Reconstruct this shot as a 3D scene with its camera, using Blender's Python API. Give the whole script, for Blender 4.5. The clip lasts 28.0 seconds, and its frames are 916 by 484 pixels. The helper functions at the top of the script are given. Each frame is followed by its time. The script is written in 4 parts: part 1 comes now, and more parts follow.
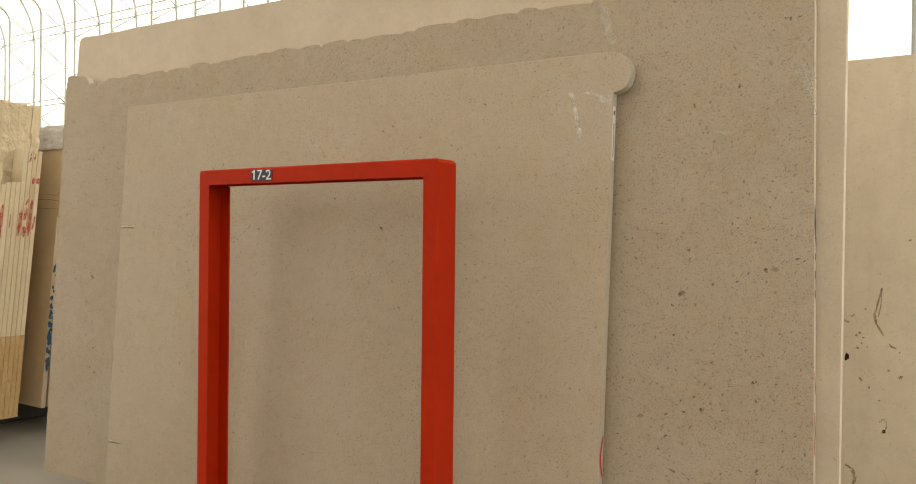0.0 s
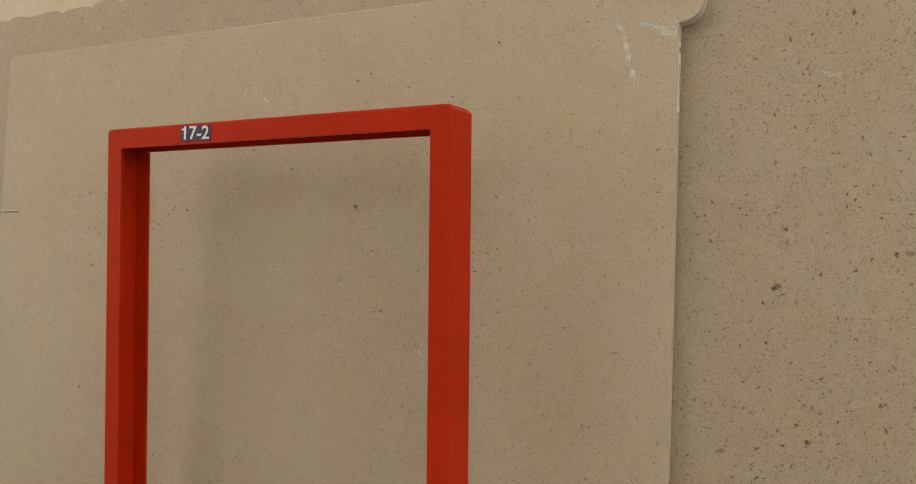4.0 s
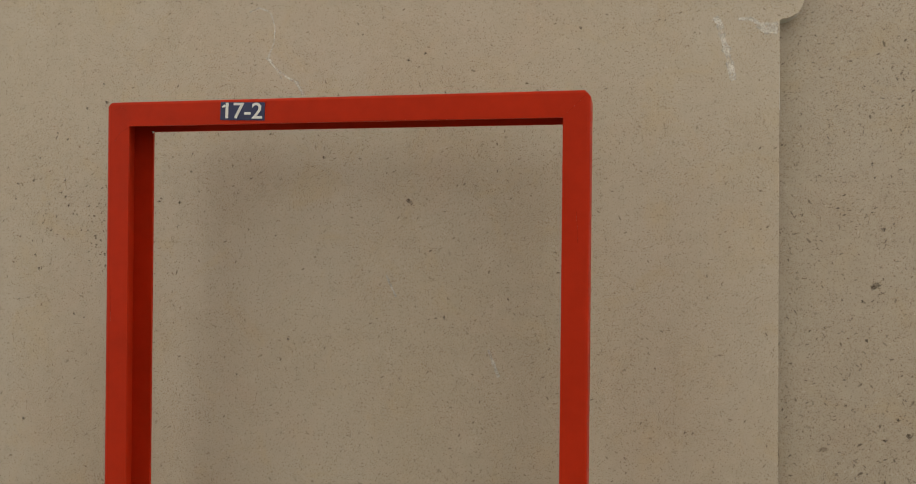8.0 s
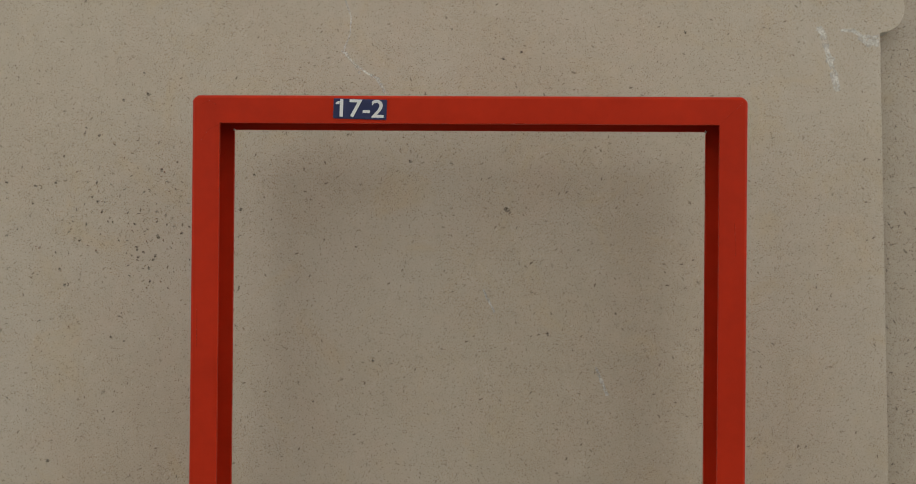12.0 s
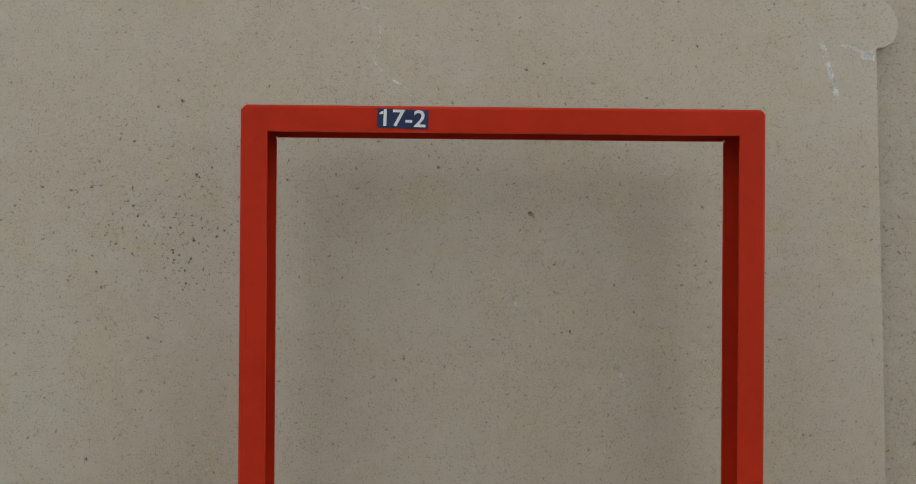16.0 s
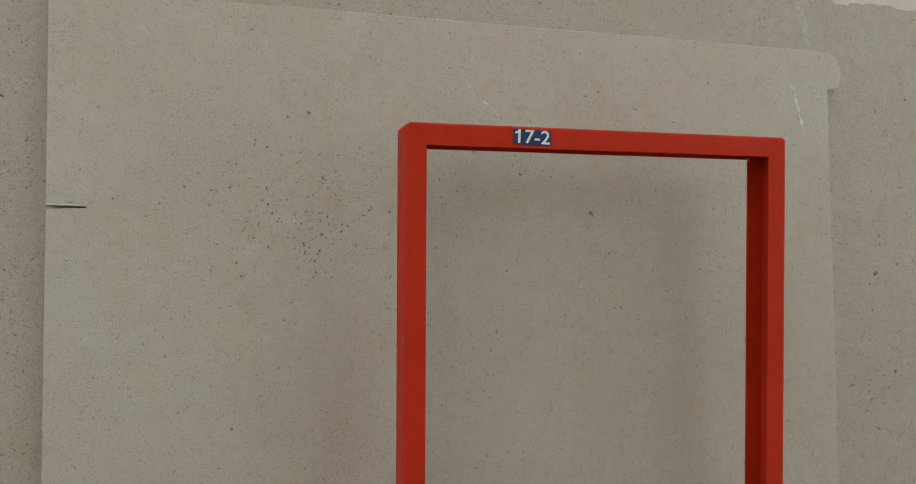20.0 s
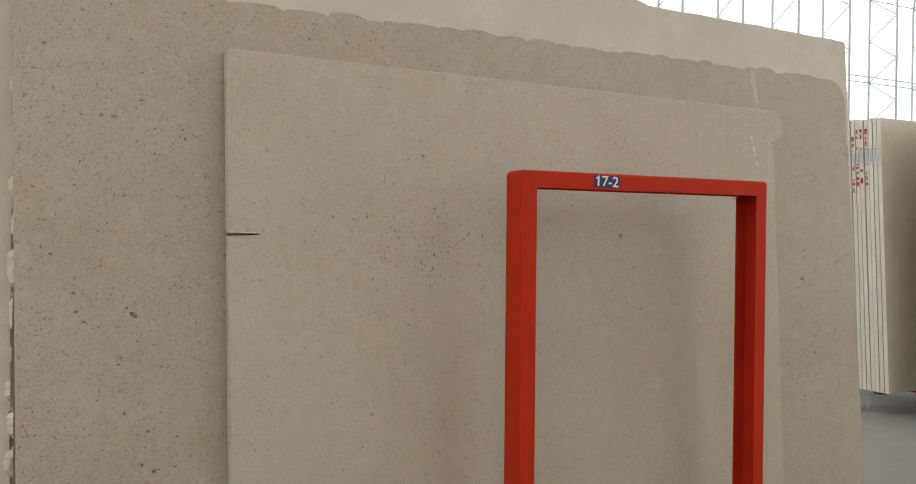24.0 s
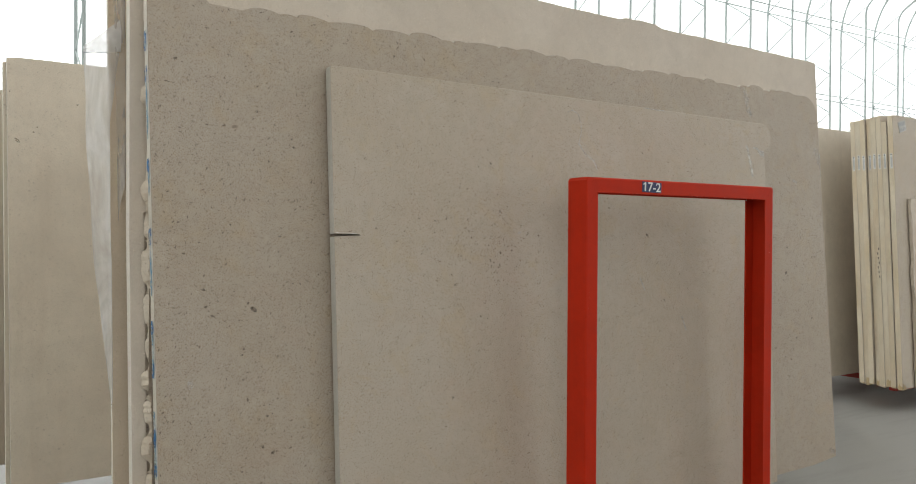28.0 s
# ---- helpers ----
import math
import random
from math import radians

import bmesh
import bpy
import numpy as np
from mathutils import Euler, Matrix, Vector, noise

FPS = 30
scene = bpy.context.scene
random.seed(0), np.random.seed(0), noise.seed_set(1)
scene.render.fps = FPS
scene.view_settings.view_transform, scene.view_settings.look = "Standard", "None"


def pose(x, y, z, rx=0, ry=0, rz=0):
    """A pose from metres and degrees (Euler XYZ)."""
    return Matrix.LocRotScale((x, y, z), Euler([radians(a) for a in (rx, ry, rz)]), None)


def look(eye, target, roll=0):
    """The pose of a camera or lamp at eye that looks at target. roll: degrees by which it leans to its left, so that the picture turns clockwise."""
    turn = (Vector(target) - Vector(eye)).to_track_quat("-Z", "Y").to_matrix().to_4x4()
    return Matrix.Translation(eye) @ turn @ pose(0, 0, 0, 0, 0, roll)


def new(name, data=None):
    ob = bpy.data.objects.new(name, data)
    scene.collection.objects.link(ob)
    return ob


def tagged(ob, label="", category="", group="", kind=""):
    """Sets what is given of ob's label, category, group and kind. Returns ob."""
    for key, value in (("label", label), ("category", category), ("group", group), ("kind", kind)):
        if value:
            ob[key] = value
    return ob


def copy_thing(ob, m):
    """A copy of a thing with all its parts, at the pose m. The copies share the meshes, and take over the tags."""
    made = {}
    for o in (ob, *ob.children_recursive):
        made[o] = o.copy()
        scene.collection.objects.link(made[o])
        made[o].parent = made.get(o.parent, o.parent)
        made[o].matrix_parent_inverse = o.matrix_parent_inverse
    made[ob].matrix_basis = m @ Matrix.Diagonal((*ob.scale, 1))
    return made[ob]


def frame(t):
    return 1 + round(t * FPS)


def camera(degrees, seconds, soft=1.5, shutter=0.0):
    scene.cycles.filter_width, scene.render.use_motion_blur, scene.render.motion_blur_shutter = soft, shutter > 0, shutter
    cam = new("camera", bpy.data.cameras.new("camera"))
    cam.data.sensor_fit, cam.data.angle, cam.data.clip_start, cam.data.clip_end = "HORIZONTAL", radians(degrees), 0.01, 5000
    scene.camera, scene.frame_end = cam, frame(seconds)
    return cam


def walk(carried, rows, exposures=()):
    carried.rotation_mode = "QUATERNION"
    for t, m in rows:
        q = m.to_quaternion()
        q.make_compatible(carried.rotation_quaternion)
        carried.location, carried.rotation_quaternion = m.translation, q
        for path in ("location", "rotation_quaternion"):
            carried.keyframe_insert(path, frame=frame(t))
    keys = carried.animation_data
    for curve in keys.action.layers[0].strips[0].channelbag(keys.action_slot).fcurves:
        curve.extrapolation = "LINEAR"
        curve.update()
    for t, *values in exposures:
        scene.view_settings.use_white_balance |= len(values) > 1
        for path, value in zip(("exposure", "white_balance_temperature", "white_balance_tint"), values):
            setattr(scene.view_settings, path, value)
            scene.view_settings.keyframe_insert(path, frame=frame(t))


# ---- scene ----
cam = camera(58.43, 28.0, 1.0)
PATH = [
    (0, (1.849, -1.944, 1.263), (0.76, -0.267, 1.253), 0.6),
    (0.5, (1.816, -1.939, 1.258), (0.733, -0.258, 1.247), 0.6),
    (1, (1.782, -1.877, 1.259), (0.691, -0.201, 1.245), 0.7),
    (1.5, (1.744, -1.781, 1.24), (0.655, -0.103, 1.237), 0.8),
    (2, (1.697, -1.714, 1.219), (0.623, -0.027, 1.22), 0.8),
    (2.5, (1.637, -1.664, 1.208), (0.61, 0.053, 1.212), 0.9),
    (3, (1.527, -1.609, 1.215), (0.557, 0.14, 1.218), 0.9),
    (3.5, (1.406, -1.539, 1.195), (0.475, 0.231, 1.197), 0.7),
    (5.5, (1.075, -1.495, 1.204), (0.293, 0.345, 1.223), 0.7),
    (6, (1.0, -1.481, 1.194), (0.311, 0.397, 1.196), 0.7),
    (6.5, (0.918, -1.475, 1.177), (0.299, 0.427, 1.182), 0.8),
    (7, (0.837, -1.51, 1.2), (0.296, 0.416, 1.189), 0.7),
    (7.5, (0.73, -1.546, 1.184), (0.253, 0.396, 1.195), 0.6),
    (8, (0.587, -1.581, 1.199), (0.183, 0.378, 1.199), 0.6),
    (8.5, (0.476, -1.592, 1.196), (0.124, 0.377, 1.196), 0.5),
    (9, (0.357, -1.56, 1.172), (0.067, 0.419, 1.175), 0.5),
    (9.5, (0.249, -1.489, 1.18), (-0.005, 0.495, 1.182), 0.5),
    (10, (0.22, -1.457, 1.17), (0.0, 0.53, 1.176), 0.6),
    (10.5, (0.176, -1.471, 1.174), (0.022, 0.523, 1.182), 0.5),
    (11, (0.098, -1.499, 1.194), (-0.014, 0.498, 1.203), 0.5),
    (11.5, (0.055, -1.509, 1.212), (-0.029, 0.49, 1.217), 0.4),
    (12, (0.026, -1.518, 1.215), (-0.029, 0.481, 1.223), 0.5),
    (12.5, (-0.002, -1.53, 1.21), (-0.037, 0.47, 1.217), 0.4),
    (14.5, (-0.031, -1.542, 1.207), (-0.027, 0.458, 1.215), 0.4),
    (15, (-0.049, -1.537, 1.207), (-0.036, 0.463, 1.217), 0.4),
    (15.5, (-0.071, -1.571, 1.222), (-0.053, 0.429, 1.232), 0.3),
    (16, (-0.126, -1.601, 1.224), (-0.082, 0.399, 1.228), 0.4),
    (16.5, (-0.212, -1.614, 1.221), (-0.129, 0.384, 1.223), 0.4),
    (17, (-0.308, -1.646, 1.22), (-0.129, 0.346, 1.226), 0.4),
    (17.5, (-0.421, -1.703, 1.235), (-0.198, 0.284, 1.239), 0.4),
    (18, (-0.537, -1.771, 1.263), (-0.27, 0.211, 1.263), 0.3),
    (18.5, (-0.61, -1.856, 1.277), (-0.284, 0.118, 1.273), 0.3),
    (19, (-0.686, -1.893, 1.244), (-0.3, 0.069, 1.244), 0.3),
    (19.5, (-0.786, -1.891, 1.201), (-0.339, 0.058, 1.202), 0.3),
    (20, (-0.889, -1.884, 1.22), (-0.374, 0.048, 1.211), 0.3),
    (20.5, (-0.983, -1.923, 1.254), (-0.414, -0.006, 1.244), 0.4),
    (21, (-1.088, -2.009, 1.272), (-0.446, -0.114, 1.267), 0.3),
    (21.5, (-1.193, -2.09, 1.269), (-0.492, -0.217, 1.27), 0.2),
    (23.5, (-1.696, -2.091, 1.283), (-0.822, -0.292, 1.266), 0.4),
    (24, (-1.822, -2.111, 1.303), (-0.906, -0.334, 1.278), 0.5),
    (24.5, (-1.926, -2.114, 1.292), (-0.964, -0.361, 1.271), 0.4),
    (25, (-1.981, -2.09, 1.279), (-0.981, -0.358, 1.25), 0.5),
    (25.5, (-2.071, -2.05, 1.276), (-1.011, -0.354, 1.247), 0.5),
    (26, (-2.156, -2.008, 1.274), (-1.073, -0.326, 1.249), 0.4),
    (26.5, (-2.248, -2.014, 1.295), (-1.152, -0.341, 1.27), 0.4),
    (27, (-2.336, -2.034, 1.302), (-1.235, -0.365, 1.278), 0.4),
    (27.5, (-2.398, -2.051, 1.3), (-1.291, -0.386, 1.278), 0.3),
    (28, (-2.437, -2.075, 1.298), (-1.322, -0.414, 1.276), 0.3),
]
EXPOSURES = [(0, 0.03, 8750, 12), (3, -0.03, 8700, 12), (6, -0.07, 8050, 10.5), (8, -0.10, 7550, 9.5), (11, -0.12, 7020, 8.3), (14.5, -0.13, 6300, 5.5), (17, -0.12, 6200, 4), (19, -0.09, 6150, 4), (21, -0.05, 6300, 5), (24, -0.03, 6700, 8.5), (27, 0.0, 6600, 8.5), (28, -0.10, 6550, 8.5)]
walk(cam, [(t, look(eye, target, roll)) for t, eye, target, roll in PATH], EXPOSURES)

# ---- light ----
world = bpy.data.worlds.new("hall_sky")
scene.world = world
world.use_nodes = True
wnt = world.node_tree
sky = wnt.nodes.new("ShaderNodeTexSky")
sky.sky_type, sky.sun_disc, sky.sun_elevation, sky.sun_rotation = "NISHITA", False, radians(50), radians(200)
wnt.links.new(sky.outputs[0], wnt.nodes["Background"].inputs[0])
wnt.nodes["Background"].inputs[1].default_value = 0.08
WALL_GLOW, ROOF_GLOW, SOUTH_GLOW, END_GLOW, WEST_GLOW = 1.35, 0.41, 0.87, 1.35, 0.85      # glow stands in for daylight; unseen roof, south, ends tuned to light slabs

# ---- material helpers ----


class Nodes:
    """Short calls for building one procedural material."""

    def __init__(self, name):
        self.mat = bpy.data.materials.new(name)
        self.mat.use_nodes = True
        self.t = self.mat.node_tree
        self.bsdf = self.t.nodes["Principled BSDF"]
        tc = self.t.nodes.new("ShaderNodeTexCoord")
        self.obj = tc.outputs["Object"]

    def put(self, node, name, value):
        sock = node.inputs[name]
        if isinstance(value, bpy.types.NodeSocket):
            self.t.links.new(value, sock)
        elif isinstance(value, tuple) and len(value) == 3 and sock.type == "RGBA":
            sock.default_value = (*value, 1)
        else:
            sock.default_value = value

    def noise(self, vec, scale, detail=5.0, rough=0.55, dist=0.0, out=0):
        n = self.t.nodes.new("ShaderNodeTexNoise")
        for k, v in (("Vector", vec), ("Scale", scale), ("Detail", detail), ("Roughness", rough), ("Distortion", dist)):
            self.put(n, k, v)
        return n.outputs[out]

    def voronoi(self, vec, scale):
        n = self.t.nodes.new("ShaderNodeTexVoronoi")
        self.put(n, "Vector", vec), self.put(n, "Scale", scale)
        return n.outputs["Distance"], n.outputs["Color"]

    def math(self, op, a, b=0.0, c=0.0):
        n = self.t.nodes.new("ShaderNodeMath")
        n.operation = op
        self.put(n, 0, a), self.put(n, 1, b), self.put(n, 2, c)
        return n.outputs[0]

    def vmath(self, op, a, b):
        n = self.t.nodes.new("ShaderNodeVectorMath")
        n.operation = op
        self.put(n, 0, a), self.put(n, 1, b)
        return n.outputs[0]

    def step(self, v, lo, hi, to0=0.0, to1=1.0):
        n = self.t.nodes.new("ShaderNodeMapRange")
        n.interpolation_type = "SMOOTHSTEP"
        for k, x in (("Value", v), ("From Min", lo), ("From Max", hi), ("To Min", to0), ("To Max", to1)):
            self.put(n, k, x)
        return n.outputs[0]

    def mix(self, f, a, b, blend="MIX"):
        n = self.t.nodes.new("ShaderNodeMix")
        n.data_type, n.blend_type = "RGBA", blend
        self.put(n, 0, f), self.put(n, 6, a), self.put(n, 7, b)
        return n.outputs[2]

    def split(self, col):
        n = self.t.nodes.new("ShaderNodeSeparateColor")
        self.put(n, 0, col)
        return n.outputs

    def bump(self, h, strength, dist):
        n = self.t.nodes.new("ShaderNodeBump")
        self.put(n, "Height", h), self.put(n, "Strength", strength), self.put(n, "Distance", dist)
        self.put(self.bsdf, "Normal", n.outputs[0])

    def chance(self):
        return self.t.nodes.new("ShaderNodeObjectInfo").outputs["Random"]

    def end(self, col=None, rough=0.5, spec=0.4, metal=0.0):
        if col is not None:
            self.put(self.bsdf, "Base Color", col)
        self.put(self.bsdf, "Roughness", rough)
        self.put(self.bsdf, "Specular IOR Level", spec)
        self.put(self.bsdf, "Metallic", metal)
        return self.mat


def limestone(name, base, brown, flecks, big, seed, vary=0.0, rough=0.55, stain=(0.5, 0.36, 0.24), stains=0.0, more=0.0, fine=1.0, relief=0.0):
    """Honed limestone: cloudy tone, fossil flecks at three sizes, drifting density."""
    n = Nodes(name)
    p = n.vmath("ADD", n.obj, (seed * 3.1, seed * 1.7, seed * 2.3))
    if vary:
        r = n.chance()
        sh = n.t.nodes.new("ShaderNodeCombineXYZ")
        n.put(sh, 0, n.math("MULTIPLY", r, 37.0)), n.put(sh, 2, n.math("MULTIPLY", r, 91.0))
        p = n.vmath("ADD", p, sh.outputs[0])
    cloud = n.noise(p, 1.7, 5, 0.6, 0.4)
    mott = n.noise(p, 22, 6, 0.65)
    grain = n.noise(p, 380, 4, 0.7)
    col = n.mix(n.step(cloud, 0.33, 0.68), base, brown)
    col = n.mix(n.step(mott, 0.35, 0.7, 0.0, 0.35), col, tuple(0.84 * c for c in base))
    fleece = n.noise(p, 135, 5, 0.75, 0.6)
    col = n.mix(n.step(fleece, 0.48, 0.68, 0.0, 0.45), col, tuple(c * q for c, q in zip(base, (0.80, 0.74, 0.66))))
    col = n.mix(n.step(n.noise(n.vmath("ADD", p, (7.0, 3.0, 5.0)), 60, 5, 0.7, 0.5), 0.50, 0.75, 0.0, 0.30), col, tuple(c * q for c, q in zip(base, (0.92, 0.97, 0.95))))
    tone = n.math("ADD", n.step(grain, 0.25, 0.75, 0.84, 1.14), n.step(n.noise(p, 6, 4), 0.3, 0.7, -0.035, 0.035))
    if vary:
        tone = n.math("ADD", tone, n.math("MULTIPLY", n.math("SUBTRACT", n.chance(), 0.5), vary))
    warp = n.vmath("ADD", p, n.vmath("MULTIPLY", n.noise(p, 210, 3, 0.65, 0, 1), (0.011, 0.011, 0.011)))
    height = mott
    for scale, keep, size, dense, shade, squeeze, turn in ((200, 0.35, 0.9, 0.5, (0.22, 0.17, 0.125), (0.9, 1.0, 1.1), 0.5), (125, 0.74, 1.55, 1.0, (0.075, 0.052, 0.037), (1.25, 1.0, 0.8), 2.1),
                                                           (74, 0.84, 2.0, 1.0, (0.08, 0.055, 0.038), (0.75, 1.0, 1.2), 0.9), (40, 0.935, 3.2, 0.9, (0.14, 0.10, 0.07), (0.7, 1.0, 1.2), 2.6),
                                                           (20, 0.955, 2.4, big, (0.18, 0.135, 0.10), (0.85, 1.0, 1.1), 1.4)):
        size *= 1 / (1 + more)
        keep -= more * (1 - keep)
        scale *= fine
        spun = n.t.nodes.new("ShaderNodeMapping")
        spun.vector_type = "TEXTURE"
        n.put(spun, "Vector", warp), n.put(spun, "Rotation", (0.0, turn, 0.0)), n.put(spun, "Scale", tuple(1 / q for q in squeeze))
        d, c = n.voronoi(spun.outputs[0], scale)
        ch = n.split(c)
        rad = n.math("MULTIPLY", n.math("MAXIMUM", n.math("SUBTRACT", ch[0], keep), 0.0), size)
        mask = n.step(n.math("SUBTRACT", rad, d), -0.01, 0.055)
        mask = n.math("MULTIPLY", mask, n.step(ch[1], 0.1, 0.9, 0.3, 1.0))
        mask = n.math("MULTIPLY", mask, n.step(n.noise(p, 2.6 + 40 / scale, 3), 0.33, 0.62, 0.45, 1.0))
        mask = n.math("MULTIPLY", mask, min(1.0, dense * flecks))
        tint = n.mix(ch[2], shade, (shade[0] * 1.75, shade[1] * 1.45, shade[2] * 1.3))
        col = n.mix(mask, col, tint)
    for scale, lo, shade, strength in ((175, 0.652, (0.17, 0.095, 0.055), 0.75), (105, 0.70, (0.13, 0.075, 0.045), 0.8), (60, 0.745, (0.17, 0.105, 0.065), 0.7)):
        speck = n.noise(n.vmath("ADD", p, (scale * 0.11, 2.0, scale * 0.07)), scale * fine, 2.5, 0.6, 0.9)
        drift = n.noise(p, 4.5, 4, 0.6)
        lo -= 0.02 * more
        mask = n.math("MULTIPLY", n.step(n.math("ADD", speck, n.math("MULTIPLY", n.math("SUBTRACT", drift, 0.5), 0.10)), lo, lo + 0.045), min(1.0, strength * flecks * (0.6 + 0.4 * more)))
        col = n.mix(mask, col, shade)
    d, c = n.voronoi(warp, 95)
    ch = n.split(c)
    pale = n.step(n.math("SUBTRACT", n.math("MULTIPLY", n.math("MAXIMUM", n.math("SUBTRACT", ch[1], 0.8), 0.0), 1.2), d), -0.02, 0.1)
    col = n.mix(n.math("MULTIPLY", pale, 0.55), col, tuple(min(1, 1.3 * c) for c in base))
    if stains:
        streak = n.noise(n.vmath("MULTIPLY", p, (9.0, 9.0, 0.9)), 1.0, 5, 0.6)
        col = n.mix(n.step(streak, 0.48, 0.78, 0.0, stains), col, stain)
    bright = n.t.nodes.new("ShaderNodeVectorMath")
    bright.operation = "SCALE"
    n.put(bright, 0, col), n.put(bright, "Scale", tone)
    if relief:
        n.bump(n.math("ADD", n.noise(p, 38, 6, 0.75, 0.8), n.math("MULTIPLY", n.noise(n.vmath("MULTIPLY", p, (1.0, 1.0, 2.2)), 14, 4, 0.6), 1.2)), relief, 0.02)
    else:
        n.bump(n.math("ADD", grain, height), 0.12, 0.0012)
    return n.end(bright.outputs[0], n.step(mott, 0.3, 0.7, rough - 0.07, rough + 0.08), 0.35)


def fleck_layer(n, flat, wide, col, scale, least, long, thin, shade, strength, drift, seed):
    """Scattered shell dashes, each turned and sized by chance; least is the share of cells left empty."""
    vor = n.t.nodes.new("ShaderNodeTexVoronoi")
    vor.voronoi_dimensions = "2D"
    at = n.vmath("ADD", flat, (seed * 1.37, seed * 0.71, 0.0))
    n.put(vor, "Vector", at), n.put(vor, "Scale", scale)
    ch = n.split(vor.outputs["Color"])
    turn = n.t.nodes.new("ShaderNodeVectorRotate")
    turn.rotation_type = "Z_AXIS"
    n.put(turn, "Vector", n.vmath("SUBTRACT", n.vmath("ADD", at, wide), vor.outputs["Position"])), n.put(turn, "Angle", n.math("MULTIPLY", ch[0], 6.283))
    far = n.t.nodes.new("ShaderNodeVectorMath")
    far.operation = "LENGTH"
    n.put(far, 0, n.vmath("MULTIPLY", turn.outputs[0], (1 / long, 1 / thin, 0.0)))
    size = n.math("ADD", n.math("MULTIPLY", n.math("POWER", ch[1], 2.0), 1.1), 0.45)
    mask = n.step(n.math("DIVIDE", far.outputs["Value"], size), 1.1, 0.55, 0.0, 1.0)
    kept = n.step(n.math("ADD", ch[2], n.math("MULTIPLY", n.math("SUBTRACT", drift, 0.5), 1.1)), least - 0.02, least + 0.10)
    depth = n.math("ADD", n.math("MULTIPLY", ch[0], 0.55 * strength), 0.45 * strength)
    mask = n.math("MULTIPLY", n.math("MULTIPLY", mask, kept), depth)
    tint = n.mix(ch[1], tuple(q * 1.7 for q in shade), shade)
    return n.mix(mask, col, tint)


def shelly_stone(name, base, layers, seed, rough=0.55, trend=0.0):
    """Honed shelly limestone: soft warm and grey clouds, ochre and rosy patches, fossil dashes of many sizes whose number drifts."""
    n = Nodes(name)
    p = n.vmath("ADD", n.obj, (seed * 3.1, seed * 1.7, seed * 2.3))
    xyz = n.t.nodes.new("ShaderNodeSeparateXYZ")
    n.put(xyz, 0, n.obj)
    comb = n.t.nodes.new("ShaderNodeCombineXYZ")
    n.put(comb, 0, xyz.outputs[0]), n.put(comb, 1, xyz.outputs[2])
    flat = comb.outputs[0]
    wide = n.vmath("MULTIPLY", n.vmath("SUBTRACT", n.noise(p, 380, 3, 0.65, 0, 1), (0.5, 0.5, 0.5)), (0.0062, 0.0062, 0.0))
    col = n.mix(n.step(n.noise(p, 2.1, 4, 0.55, 0.5), 0.34, 0.66), base, tuple(c * q for c, q in zip(base, (0.955, 0.935, 0.905))))
    col = n.mix(n.step(n.noise(n.vmath("ADD", p, (3.0, 8.0, 1.0)), 9, 5, 0.62, 0.8), 0.50, 0.74, 0.0, 0.75), col, tuple(c * q for c, q in zip(base, (0.99, 0.925, 0.80))))
    col = n.mix(n.step(n.noise(n.vmath("ADD", p, (6.0, 2.0, 9.0)), 7, 5, 0.6, 0.6), 0.50, 0.74, 0.0, 0.45), col, tuple(c * q for c, q in zip(base, (1.0, 0.93, 0.90))))
    col = n.mix(n.step(n.noise(n.vmath("ADD", p, (1.0, 5.0, 4.0)), 16, 5, 0.66, 0.4), 0.52, 0.76, 0.0, 0.6), col, tuple(min(1.0, c * q) for c, q in zip(base, (1.07, 1.08, 1.08))))
    drift = n.math("ADD", n.math("MULTIPLY", n.noise(p, 3.2, 3, 0.6), 0.5), n.math("MULTIPLY", n.noise(n.vmath("ADD", p, (9.0, 4.0, 2.0)), 17, 4, 0.65), 0.5))
    drift = n.math("ADD", drift, n.math("MULTIPLY", n.math("ABSOLUTE", xyz.outputs[0], 0.0), trend))     # more shell towards the ends of the slab
    # rusty dust of crushed shell, gathered in drifting patches
    dust = n.noise(n.vmath("ADD", p, (2.0, 6.0, 3.0)), 430, 3, 0.7, 0.6)
    col = n.mix(n.math("MULTIPLY", n.step(dust, 0.53, 0.66), n.step(drift, 0.42, 0.60, 0.25, 0.95)), col, tuple(c * q for c, q in zip(base, (0.66, 0.52, 0.37))))
    for k, (scale, least, long, thin, shade, strength) in enumerate(layers):
        col = fleck_layer(n, flat, wide, col, scale, least, long, thin, shade, strength, drift, seed + 2.3 * k)
    grain = n.noise(p, 300, 4, 0.75)
    mott = n.noise(p, 34, 5, 0.65)
    tone = n.math("ADD", n.step(grain, 0.25, 0.75, 0.93, 1.07), n.step(mott, 0.3, 0.7, -0.03, 0.03))
    bright = n.t.nodes.new("ShaderNodeVectorMath")
    bright.operation = "SCALE"
    n.put(bright, 0, col), n.put(bright, "Scale", tone)
    n.bump(n.math("ADD", grain, mott), 0.08, 0.001)
    return n.end(bright.outputs[0], n.step(mott, 0.3, 0.7, rough - 0.07, rough + 0.08), 0.35)


